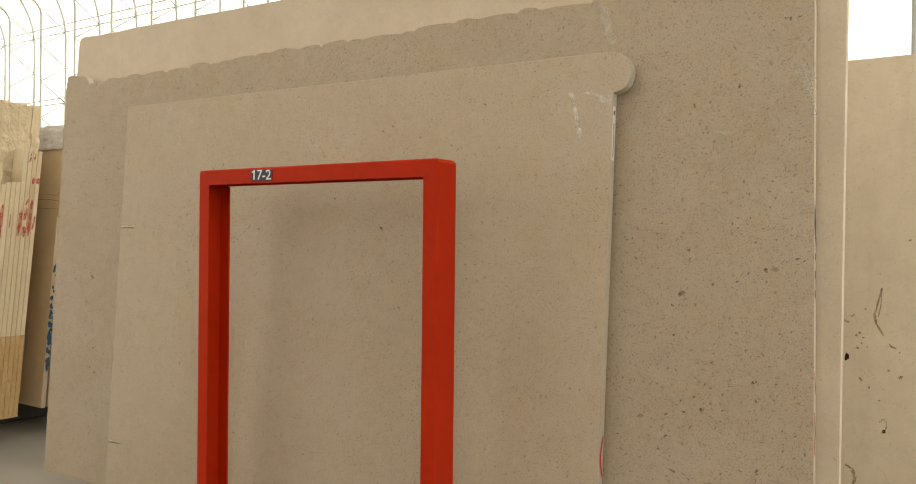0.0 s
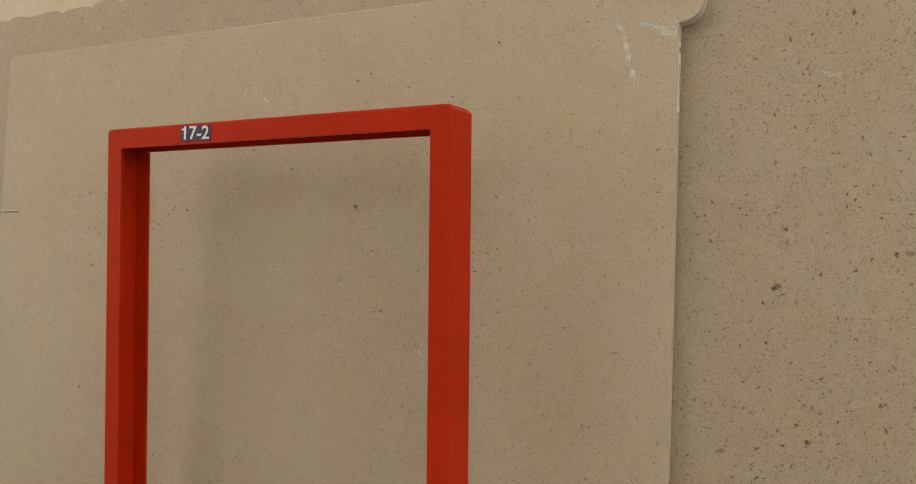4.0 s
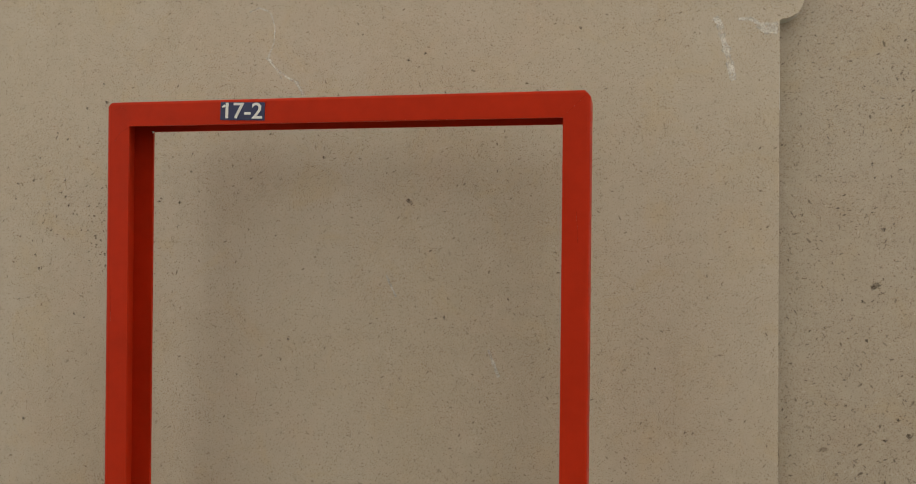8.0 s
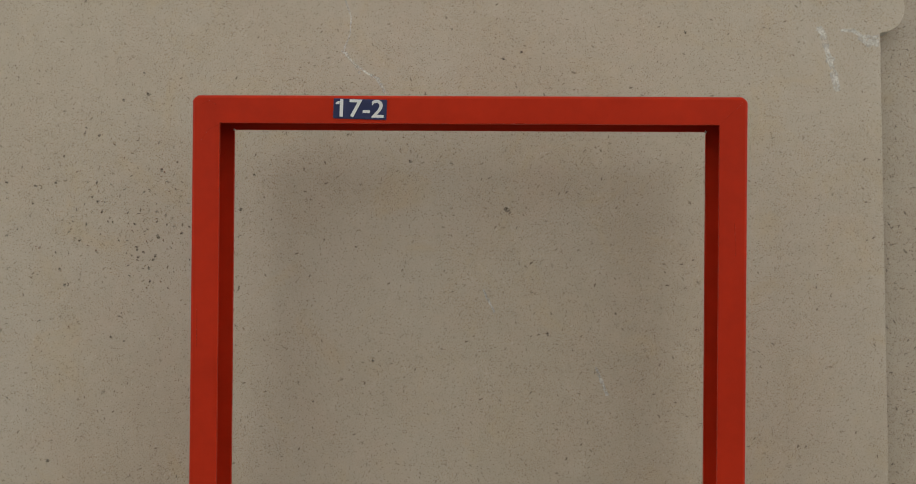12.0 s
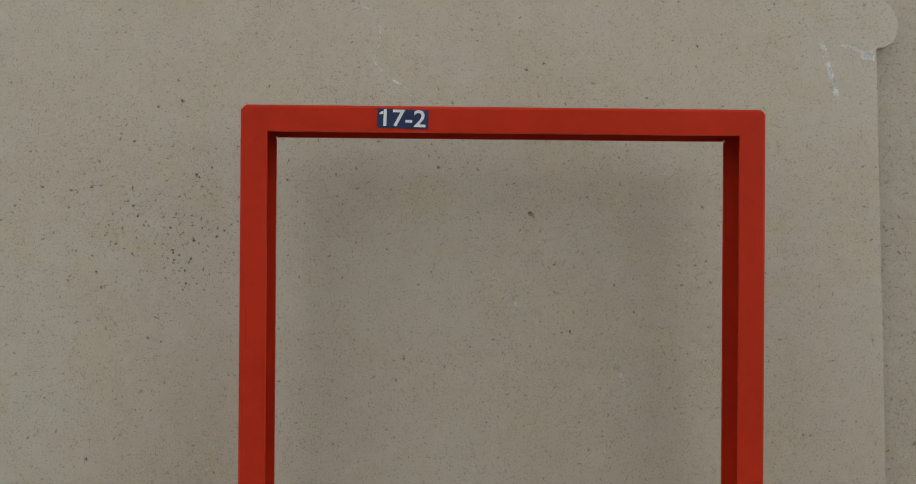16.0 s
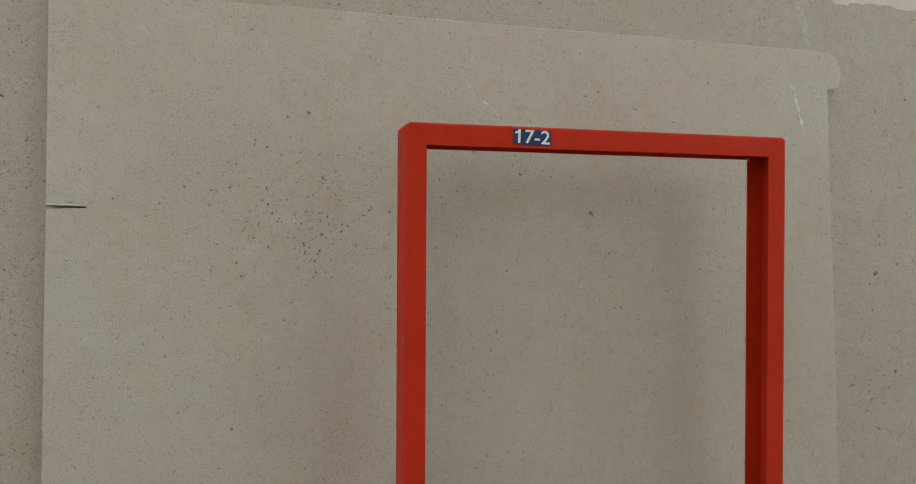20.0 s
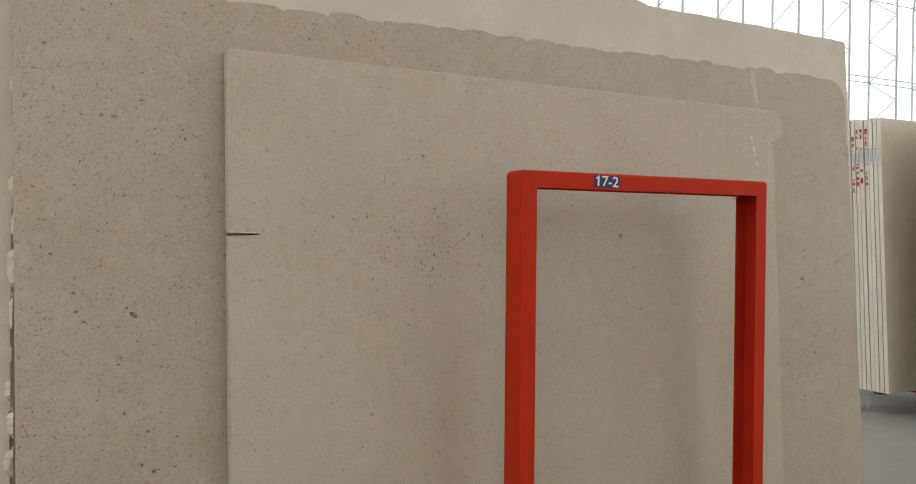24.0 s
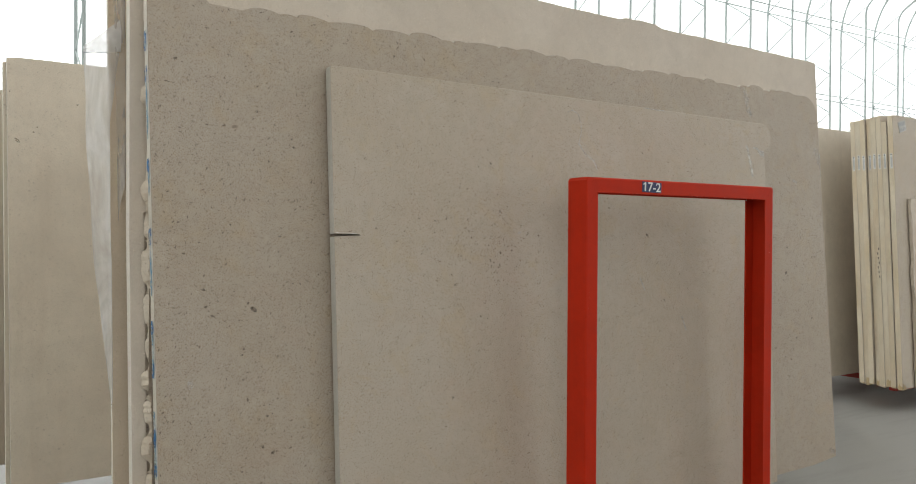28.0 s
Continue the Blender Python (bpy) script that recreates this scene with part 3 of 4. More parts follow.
PROFILE = [(0.006, 0.0), (T, 0.0), (T, 0.006), (0.0065, 0.006), (0.0065, DEEP - 0.006), (T, DEEP - 0.006), (T, DEEP), (0.006, DEEP), (0.0018, DEEP - 0.0018), (0.0, DEEP - 0.006), (0.0, 0.006), (0.0018, 0.0018)]


def channel(name, place):
    """A length of folded C channel, open towards the inside of the frame; place gives its two ends for a depth d and a y."""
    n = len(PROFILE)
    ends = [place(d, y) for d, y in PROFILE]
    verts = [e[0] for e in ends] + [e[1] for e in ends]
    faces = [(k, (k + 1) % n, n + (k + 1) % n, n + k) for k in range(n)] + [tuple(range(n))[::-1], tuple(range(n, 2 * n))]
    bm = bmesh.new()
    made = [bm.verts.new(v) for v in verts]
    for f in faces:
        bm.faces.new([made[q] for q in f])
    bmesh.ops.recalc_face_normals(bm, faces=bm.faces[:])
    me = bpy.data.meshes.new(name)
    bm.to_mesh(me)
    bm.free()
    me.materials.append(M_RED)
    return me


CUT = 0.012     # chamfered upper corners
for s in (-1, 1):
    part("post", channel("post", lambda d, y: ((s * (W - d), y, 0.0), (s * (W - d), y, TOP - max(d, CUT - d)))), rack)
    part("base_beam", box("base_beam", s * 0.49 - 0.05, DEEP + 0.002, 0, s * 0.49 + 0.05, 0.95, 0.15, M_REDDARK, 0.008), rack)
rail = part("top_rail", channel("top_rail", lambda d, y: ((-W + max(d, CUT - d), y, TOP - d), (W - max(d, CUT - d), y, TOP - d))), rack)
plate = part("number_plate", box("number_plate", -0.250, -0.0018, 1.4480, -0.1505, 0.0, 1.4855, M_NAVY, 0.0005), rack, "small navy plate with white figures", pose(-0.2, 0, 1.4667, 0, 1.6, 0) @ pose(0.2, 0, -1.4667))
part("number", letters("number", "17-2", 0.040, M_WHITE, 0.0004), plate, "white figures 17-2", pose(-0.2010, -0.0022, 1.4660, 90, 0, 0) @ Matrix.Diagonal((1.28, 1.16, 1, 1)))
part("figure_stroke", mesh("figure_stroke", [(-0.2458, -0.0028, 1.4738), (-0.2385, -0.0028, 1.4750), (-0.2385, -0.0028, 1.4800), (-0.2412, -0.0028, 1.4800), (-0.2458, -0.0028, 1.4768)], [(0, 1, 2, 3, 4)], [M_WHITE]), plate, "white flag of the first figure")
for s in (-1, 1):
    part("chip", blob("chip", 0.0022, M_WHITE, 4.0 + s, 0.9, 0.002), rail, "bare chipped corner", pose(s * (W - T - 0.001), DEEP - 0.007, TOP - T - 0.0005))

for pts, w in (([(-0.462, 1.438), (-0.484, 1.428), (-0.498, 1.408)], 0.0009), ([(-0.500, 1.474), (-0.482, 1.482), (-0.470, 1.474)], 0.0012), ([(0.466, 1.443), (0.490, 1.466), (0.505, 1.481)], 0.0007),
               ([(0.02, 1.4415), (0.10, 1.4412), (0.24, 1.4415)], 0.0012), ([(-0.12, 1.4415), (-0.07, 1.4412)], 0.0010), ([(-0.503, 1.10), (-0.503, 1.02)], 0.0012), ([(0.492, 1.26), (0.495, 1.20)], 0.0014)):
    part("scuff", smear("scuff", pts, w, M_SCUFF, w * 4000, 0.0006), rack, "dark scuff in the red paint")

# ---- the slabs on the rack ----


def standing(name, outline, thick, face, edge, m, label, group="", rough=0.0, rake=None):
    ob = new(name, slab_mesh(name, outline, thick, face, edge, rough, rake=rake))
    ob.matrix_basis = m
    return tagged(ob, label, "stone slab", group)


REST = 0.155
# front slab: sawn sides, two saw cuts, a rounded ear at the upper corner
front = [(-1.334, REST), (0.906, REST), (0.9145, 1.698), (0.920, 1.7005), (0.930, 1.7015), (0.942, 1.706), (0.955, 1.715), (0.9625, 1.727), (0.968, 1.742), (0.9705, 1.758), (0.968, 1.776), (0.960, 1.793), (0.948, 1.806), (0.932, 1.815), (0.910, 1.8215)]
front += run((0.885, 1.823), (-1.322, 1.8265), 0.03, 0.0015, 6, 3.0)
front += [(-1.331, 1.8245), (-1.3355, 1.818)]
for z in (1.2925, 0.370):
    front += [(-1.335, z + 0.0042), (-1.246, z + 0.0016), (-1.246, z - 0.0016), (-1.335, z - 0.0050)]
slab_a = standing("stone_slab", front, 0.034, M_FRONT, M_DULL, pose(0, 0.2076, 0, -3.405, 0, 1.30),
                  "front beige limestone slab, honed, with two saw cuts and a rounded ear", "slabs on the red rack")

# second slab: taller, flecked, broken top edge and a rounded upper corner
second = [(-1.862, REST)] + run((-1.83, REST - 0.005), (-1.45, REST), 0.012, 0.008, 14, 8.0) + [(-1.42, REST + 0.006), (1.30, REST + 0.004), (1.484, REST + 0.018)]
second += [(1.4535, 1.88)] + bow(1.348, 1.900, 0.105, 0, 72, 8)
second += lumps(1.365, -1.575, 2.018, 1.985, 7)
second += [(-1.60, 1.968), (-1.70, 1.972), (-1.73, 2.008), (-1.845, 2.025), (-1.872, 2.018), (-1.878, 1.95)]
slab_b = standing("stone_slab", second, 0.036, M_FLECK, M_SAWN, pose(0, 0.2561, 0, -3.405, 0, 1.31),
                  "large fossil-flecked grey-beige limestone slab with broken top edge", "slabs on the red rack", rough=0.0015)

# third slab: quarry drill holes left along its upright edge
third = [(-1.84, REST), (-0.70, REST + 0.01), (-0.70, 1.93)]
third += run((-0.72, 1.95), (-1.80, 1.95), 0.03, 0.006, 6, 9.0)
third += [(-1.868, 1.945)]
# stubs of stone left between the drill holes: upper end, lower end, edge; the drilled halves lie between them
rng = random.Random(5)
STUBS = [(1.94, 1.91, -1.879, 0), (1.716, 1.668, -1.887, 0), (1.441, 1.390, -1.889, 1), (1.350, 1.280, -1.881, 1), (1.245, 1.160, -1.892, 1), (1.120, 1.045, -1.888, 1), (1.000, 0.948, -1.883, 1), (0.905, 0.858, -1.896, 1),
         (0.822, 0.765, -1.891, 1), (0.722, 0.662, -1.897, 1), (0.616, 0.560, -1.889, 1), (0.525, 0.462, -1.893, 1), (0.425, 0.362, -1.890, 1), (0.325, 0.285, -1.886, 1)]
for i, (za, zb, xe, drilled) in enumerate(STUBS):
    inner = -1.8725 if drilled else -1.8690
    third += [(inner - 0.002, za + 0.006)] + [(xe + 0.002 + rng.uniform(-0.002, 0.0025) + 0.006 * (abs(2 * k / 6 - 1) ** 6), za + (zb - za) * k / 6) for k in range(7)]
    if i + 1 < len(STUBS):
        low = STUBS[i + 1][0]
        if drilled:
            third += [(xe + (inner - xe) * math.sin(math.pi * k / 9) ** 0.55, zb - 0.003 + (low - zb + 0.006) * 0.5 * (1 - math.cos(math.pi * k / 9))) for k in range(1, 9)]
        else:
            third += [(inner, zb - 0.004), (inner + 0.001, (zb + low) / 2)]
third += [(-1.845, 0.25)]
standing("stone_slab", third, 0.028, M_FLECK, M_BROKEN, pose(0, 0.290, 0, -3.43, 0, 1.2),
                  "limestone slab with scalloped drill marks along its broken side", "slabs on the red rack", rough=0.003, rake=(-1.82, 0.016))

# fourth slab: pale cream, the tallest
fourth = [(-1.9195, REST), (1.531, REST), (1.5265, 1.30), (1.524, 2.17), (1.523, 2.200), (1.520, 2.205)]
fourth += run((1.505, 2.206), (0.32, 2.214), 0.02, 0.006, 3, 21.0) + run((0.30, 2.226), (0.10, 2.226), 0.012, 0.008, 9, 23.0)
fourth += run((0.08, 2.216), (-1.82, 2.226), 0.02, 0.006, 3, 22.0)
fourth += [(-1.868, 2.231), (-1.897, 2.222), (-1.907, 2.20)] + run((-1.907, 2.16), (-1.909, 1.96), 0.02, 0.006, 8, 24.0) + [(-1.9185, 1.29)]
standing("stone_slab", fourth, 0.042, M_CREAM, M_SAWN, pose(0, 0.310, 0, -3.405, 0, 0.86),
                  "tall pale cream limestone slab behind the flecked ones", "slabs on the red rack", rough=0.003)
fifth = [(-1.945, REST), (1.44, REST), (1.44, 2.14)] + run((1.40, 2.15), (-1.93, 2.15), 0.03, 0.004, 3, 31.0) + [(-1.943, 2.14)]
standing("stone_slab", fifth, 0.022, M_WARM, M_SAWN, pose(0, 0.430, 0, -3.43, 0, 0.5),
                  "beige limestone slab at the back of the rack, film over its side", "slabs on the red rack")

# ---- packs of slabs on the neighbouring racks ----


def block_slab(x0, x1, top, y, thick, face, edge, lean, label, group, seed, bottom=0.17, raw=0.0, rough=0.0, plan=0.0, side=1):
    """A slab with its own small errors of cut; y is the front of its face at floor height."""
    r = random.Random(seed)
    out = [(x0 + r.uniform(-.006, .006), bottom), (x1, bottom + r.uniform(-.004, .004)), (x1 + r.uniform(-.006, .006), top)]
    out += run((x1 - 0.02, top), (x0 + 0.02, top + r.uniform(-.004, .004)), 0.03, 0.002 + raw, 5, seed * 1.3) + [(x0 + r.uniform(-.004, .006), top - 0.006)]
    if raw:
        out += run((x0, top - 0.02), (x0, bottom + 0.03), 0.025, raw, 6, seed * 2.1)
    ob = new("stone_slab", slab_mesh("stone_slab", out, thick, face, edge, rough))
    ob.matrix_basis = pose(0, y, 0, -lean, 0, plan)
    return tagged(ob, label, "stone slab", group)


def edge_label(ob, x, y, z):
    """A white paper label on the narrow edge that faces -x."""
    lab = part("label", box("label", x - 0.0012, y - 0.0085, z - 0.065, x, y + 0.0085, z + 0.045, M_WHITE, 0), ob, "white paper label")
    part("mark", box("mark", x - 0.002, y - 0.004, z + 0.030, x - 0.0012, y + 0.004, z + 0.040, M_PRINT, 0), lab)
    for k in range(2):
        part("print", box("print", x - 0.002, y - 0.005 + 0.006 * k, z - 0.058, x - 0.0012, y - 0.002 + 0.006 * k, z + 0.022, M_PALEPRINT, 0), lab)


EAST = "slabs on the rack across the aisle"
LEAN = 2.95
ys = [1.062, 1.108, 1.1475, 1.187, 1.231, 1.271, 1.310, 1.349, 1.388]
r = random.Random(11)
for k, y in enumerate(ys[:-1]):
    thick = ys[k + 1] - y - (0.006 if k in (0, 4) else 0.0004)
    top = (2.195, 2.15, 2.20, 2.195, 2.19, 2.185, 2.18, 2.18)[k]
    x0 = 3.60 + (0.0, -0.004, -0.005, -0.004, 0.012, -0.003, -0.002, -0.003)[k]
    ob = block_slab(x0, 6.7, top, y, thick, M_FRONT if k == 0 else M_CREAM, M_PALE, LEAN, "cream limestone slab with labelled yellowish sawn edge" if k else "beige limestone slab with a paper tag on its face", EAST, 40 + k, 0.17 + 0.006 * (k % 3), rough=0.002)
    edge_label(ob, x0 - 0.004, 0.015, 1.862 + r.uniform(-.004, .004))
    if k == 0:
        tag = part("paper_tag", box("paper_tag", 3.685, -0.002, 2.075, 3.785, 0, 2.155, M_TAG, 0), ob, "creased white paper tag", pose(3.735, 0, 2.115, 0, -16, 0) @ pose(-3.735, 0, -2.115))
        for i in range(4):
            part("print", box("print", 3.690 + 0.024 * i, -0.003, 2.118 + 0.004 * (i % 2), 3.708 + 0.024 * i, -0.002, 2.148, M_PALEPRINT, 0), tag)
            part("print", box("print", 3.692 + 0.024 * i, -0.003, 2.082, 3.704 + 0.024 * i, -0.002, 2.108 - 0.006 * (i % 2), M_PALEPRINT, 0), tag)
    zb = 0.17 + 0.006 * (k % 3)
    foot = [(x0 - 0.003, zb - 0.006), (x0 + 0.06, zb - 0.004), (x0 + 0.05, zb + 0.02)] + run((x0 + 0.02, zb + 0.035), (x0 - 0.004, zb + r.uniform(0.03, 0.07)), 0.006, 0.008, 40, k * 2.3)
    part("broken_foot", slab_mesh("broken_foot", foot, r.uniform(0.024, 0.0345), M_CHIP, M_CHIP, 0.006), ob, "chipped ochre foot")
    if k == 3:
        for i in range(7):
            part("pencil_mark", box("pencil_mark", x0 - 0.006, 0.006 + 0.004 * (i % 3), 0.98 + 0.035 * i, x0 - 0.004, 0.012 + 0.004 * (i % 3), 0.998 + 0.035 * i, M_PENCIL, 0), ob)
off = block_slab(3.76, 5.9, 1.58, 1.03, 0.025, M_BEIGE, M_BROKEN, LEAN, "low offcut of beige limestone with a broken side", EAST, 61, 0.17, 0.02, 0.006)

ys = [1.655, 1.690, 1.725, 1.760, 1.795, 1.835, 1.870, 1.905, 1.940]
for k, y in enumerate(ys):
    x0 = 3.60 + r.uniform(-.008, .008)
    ob = block_slab(x0, 6.6, 2.165 + r.uniform(-.012, .012), y, 0.031, M_BACK if k == 0 else M_CREAM, M_SAWN, LEAN, "pale limestone slab with red stencil marks on its edge" if k > 2 else "pale beige limestone slab with a labelled edge", EAST, 70 + k, rough=0.001)
    edge_label(ob, x0 - 0.004, 0.016, 1.90 + r.uniform(-.005, .005))
    if k > 2:
        z = 2.09
        while z > 1.66:
            h = r.uniform(0.015, 0.04)
            w = r.uniform(0.004, 0.009)
            if r.random() < 0.85:
                part("stencil_mark", box("stencil_mark", x0 - 0.005, 0.015 - w, z - h, x0 - 0.003, 0.015 + w, z, M_BRUSH, 0), ob, "red stencil mark")
            z -= h + r.uniform(0.010, 0.024)
# rear slabs of this pack are unseen, added to darken the floor
for k in range(8):
    block_slab(3.62, 6.9, 2.12, 2.42 + 0.04 * k, 0.03, M_BEIGE, M_SAWN, LEAN, "beige limestone slab in the far pack", EAST, 90 + k)
for x in (4.3, 6.0):
    ob = new("rack_beam", box("rack_beam", x - 0.06, 1.0, 0.085, x + 0.06, 2.9, 0.165, M_REDDARK, 0.006))
    tagged(ob, "dark red steel bearer beam lying under the slabs", "beam", "bearers under the far slabs")
    for y in (1.2, 2.75):
        part("foot", box("foot", x - 0.05, y - 0.06, 0, x + 0.05, y + 0.06, 0.086, M_REDDARK, 0.004), ob)
    for y in (1.22, 1.86):
        part("arm", box("arm", x - 0.56, y - 0.03, 0.122, x - 0.061, y + 0.03, 0.164, M_REDDARK, 0.003), ob)

# rail added to stop daylight reaching the floor under the packs
ob = new("rack_rail", box("rack_rail", 3.68, 2.83, 0.0, 6.85, 2.89, 0.078, M_REDDARK, 0.004))
tagged(ob, "dark red floor rail behind the far rack, added to block light", "rail")

# ---- west packs: yellow offcuts with red brush marks ----
WEST = "slabs in the yellow pack"
r = random.Random(21)
for k in range(8):
    crisp = k > 4
    y, thick = (0.717 + 0.029 * (k - 5), 0.0275) if crisp else (0.45 + 0.0533 * k, 0.0533)
    top = 2.06 + r.uniform(-.006, .008) + (0.0 if crisp else 0.012)
    xe = -3.122 + r.uniform(-.004, .004)
    ledge = 1.86 + r.uniform(-.015, .02)
    side = run((xe + 0.010, 0.17), (xe + 0.010, ledge), 0.015, 0.014, 11, 1.9 + 0.25 * k)
    if crisp:
        side += [(xe + 0.006, ledge + 0.006), (xe - 0.008, ledge + 0.012), (xe - 0.005, top)]
    else:
        side += run((xe + 0.006, ledge + 0.01), (xe - 0.004, top), 0.015, 0.010, 12, 2.7 + 0.3 * k)
    out = [(-5.9, 0.17)] + side + run((xe - 0.02, top), (-5.88, top), 0.02, 0.002 if crisp else 0.008, 12, k * 3.3) + [(-5.9, top - 0.01)]
    ob = new("stone_slab", slab_mesh("stone_slab", out, thick, M_YELLOW, M_YELLOW if crisp else M_SPLIT, 0.003 if crisp else 0.008))
    ob.matrix_basis = pose(0, y - 0.060, 0, -5.3, 0, 0)
    tagged(ob, "yellowish limestone slab with a sawn upper edge" if crisp else "yellowish limestone slab with rough split edge", "stone slab", WEST)
# strokes of red paint on the strips: strip, lower end, upper end, start and end across the edge, half width
STROKES = [(10, 1.57, 1.605, .013, .013, .010), (9, 1.57, 1.605, .013, .014, .008), (8, 1.735, 1.765, .010, .018, .004), (8, 1.70, 1.73, .008, .018, .005), (9, 1.71, 1.75, .008, .012, .004),
           (10, 1.29, 1.38, .006, .016, .005), (9, 1.25, 1.47, .010, .018, .010), (8, 1.25, 1.31, .013, .013, .010), (8, 1.35, 1.42, .008, .020, .009), (8, 1.44, 1.475, .010, .022, .005),
           (7, 1.25, 1.41, .006, .020, .011), (5, 1.30, 1.38, .010, .012, .003), (3, 1.21, 1.44, .010, .019, .011), (2, 1.41, 1.455, .013, .013, .012), (1, 1.40, 1.46, .013, .016, .012), (2, 1.20, 1.27, .008, .015, .008)]
tops = [1.60, 1.64, 1.68, 1.555, 1.57, 1.575, 1.575, 1.78, 1.775, 1.775, 1.77]
for k, top in enumerate(tops):
    y = 0.42 + 0.0285 * k
    ob = new("stone_strip", slab_mesh("stone_strip", [(-3.108, 0.66), (-2.990, 0.66), (-2.990, top)] + run((-3.0, top), (-3.1, top), 0.02, 0.003, 8, k * 1.7) + [(-3.108, top - 0.01)], 0.026, M_YELLOW, M_YELLOW, 0.0015))
    ob.matrix_basis = pose(0, y - 0.036, 0, -5.3, 0, 0)
    tagged(ob, "narrow yellowish limestone strip with red brush marks", "stone strip", "strips leaning on the yellow pack")
    foot = [(-3.106, 0.17), (-2.982, 0.175)] + run((-2.984, 0.20), (-2.986, 0.63), 0.02, 0.006, 9, k * 3.1) + [(-2.990, 0.66), (-3.108, 0.66)]
    part("raw_foot", slab_mesh("raw_foot", foot, 0.027, M_OCHRE, M_OCHRE, 0.004), ob, "rough ochre lower end")
    for q, z0, z1, ya, yb, w in STROKES:
        if q == k:
            n, vs, w = 14, [], w * 1.25
            for i in range(n):
                s = i / (n - 1)
                half = w * min(1, 2 * math.sin(math.pi * (0.06 + 0.88 * s))) * (0.85 + 0.6 * noise.noise(Vector((i * 0.7, k, z0 * 9))))
                mid = ya + (yb - ya) * s
                vs += [(-2.9875, max(0.001, mid - half), z0 + (z1 - z0) * s + r.uniform(-.004, .004)), (-2.9875, min(0.025, mid + half), z0 + (z1 - z0) * s + r.uniform(-.004, .004))]
            part("brush_mark", mesh("brush_mark", vs, [(2 * i, 2 * i + 1, 2 * i + 3, 2 * i + 2) for i in range(n - 1)], [M_BRUSH]), ob, "red brush mark")
# slabs behind the first two are unseen, added to keep light off the floor
for k in range(20):
    xe = -3.128 + 0.008 * (k % 3)
    out = [(-6.2, 0.17), (xe, 0.17)] + run((xe, 0.20), (xe + 0.012, 1.36), 0.03, 0.005, 8, 150.0 + k) + [(xe + 0.016, 1.37), (-3.06, 1.41), (-3.06, 1.95), (-6.2, 1.95)]
    ob = new("stone_slab", slab_mesh("stone_slab", out, 0.03, M_TAN, M_BROKEN, 0.005))
    ob.matrix_basis = pose(0, 0.925 + 0.045 * k, 0, -4.3, 0, 0)
    tagged(ob, "tan limestone slab with blue paint on its broken edge" if k == 0 else "tan limestone slab in a tight pack", "stone slab", "slabs behind the yellow pack")
    if k == 0:
        for i in range(44):
            z = r.uniform(0.40, 0.98) if i < 40 else r.uniform(1.0, 1.1)
            part("paint_mark", blob("paint_mark", r.uniform(0.006, 0.016), M_NAVYPAINT, i * 2.9, 0.6, 0.003), ob, "dark blue spray mark", pose(xe + 0.0085 + 0.006 * (z - 0.2), r.uniform(0.006, 0.022), z, 0, 0, 90))
        for pts in (((-3.75, 1.525), (-3.5, 1.53), (-3.25, 1.522), (-3.14, 1.51), (-3.10, 1.54)), ((-3.75, 1.43), (-3.45, 1.425), (-3.2, 1.43), (-3.07, 1.42)), ((-3.4, 1.49), (-3.2, 1.485), (-3.08, 1.47))):
            part("crack", smear("crack", pts, 0.003, M_FOSSIL, pts[0][1] * 9), ob, "thin dark crack")
# near-black blocks added to stop light under the pack and deepen its shade
for x in (-3.75, -5.2):
    ob = new("rack_beam", box("rack_beam", x - 0.12, 0.62, 0.0, x + 0.12, 1.98, 0.165, M_UNDERSHADE, 0.006))
    tagged(ob, "near-black block added under the slabs to darken the gap like shade", "beam", "bearers under the yellow pack")
wrap = []
nx, nz = 40, 14
for i in range(nx + 1):
    for j in range(nz + 1):
        x, z = -4.6 + 1.50 * i / nx, 1.808 + 0.155 * j / nz
        wrap.append((x, -0.004 - 0.022 * abs(noise.fractal(Vector((x * 14, z * 20, 2)), 0.8, 2, 4)), z + 0.012 * noise.noise(Vector((x * 5, 0, 1)))))
wf = [(i * (nz + 1) + j, (i + 1) * (nz + 1) + j, (i + 1) * (nz + 1) + j + 1, i * (nz + 1) + j + 1) for i in range(nx) for j in range(nz)]
ob = new("plastic_wrap", mesh("plastic_wrap", wrap, wf, [M_WRAP], smooth=True))
ob.matrix_basis = pose(0, 0.923, 0, -4.3, 0, 0)
tagged(ob, "crumpled grey stretch wrap over the top of a tan slab", "plastic wrap")

# ---- slabs standing behind the rack ----
BACK = "slabs behind the red rack"
ob = block_slab(-2.072, 1.95, 2.075, 1.934, 0.03, M_BACK, M_SAWN, 3.43, "beige limestone slab with dark cavities and a thin vein near one end", BACK, 170)
CAVITIES = [(1.343, .765, .020), (1.368, .947, .007), (1.359, .942, .006), (1.413, .975, .006), (1.379, .859, .009), (1.392, .87, .008), (1.406, .851, .007), (1.384, .805, .010), (1.40, .827, .006), (1.423, .813, .005), (1.546, .798, .005), (1.578, 1.276, .008),
            (1.398, .673, .012), (1.433, .639, .008), (1.552, .693, .012), (1.506, .718, .007), (1.472, .588, .004), (1.492, .460, .010), (-2.063, 1.919, .004), (-1.787, 1.882, .007), (-1.969, 1.743, .006), (-1.955, 1.766, .005)]
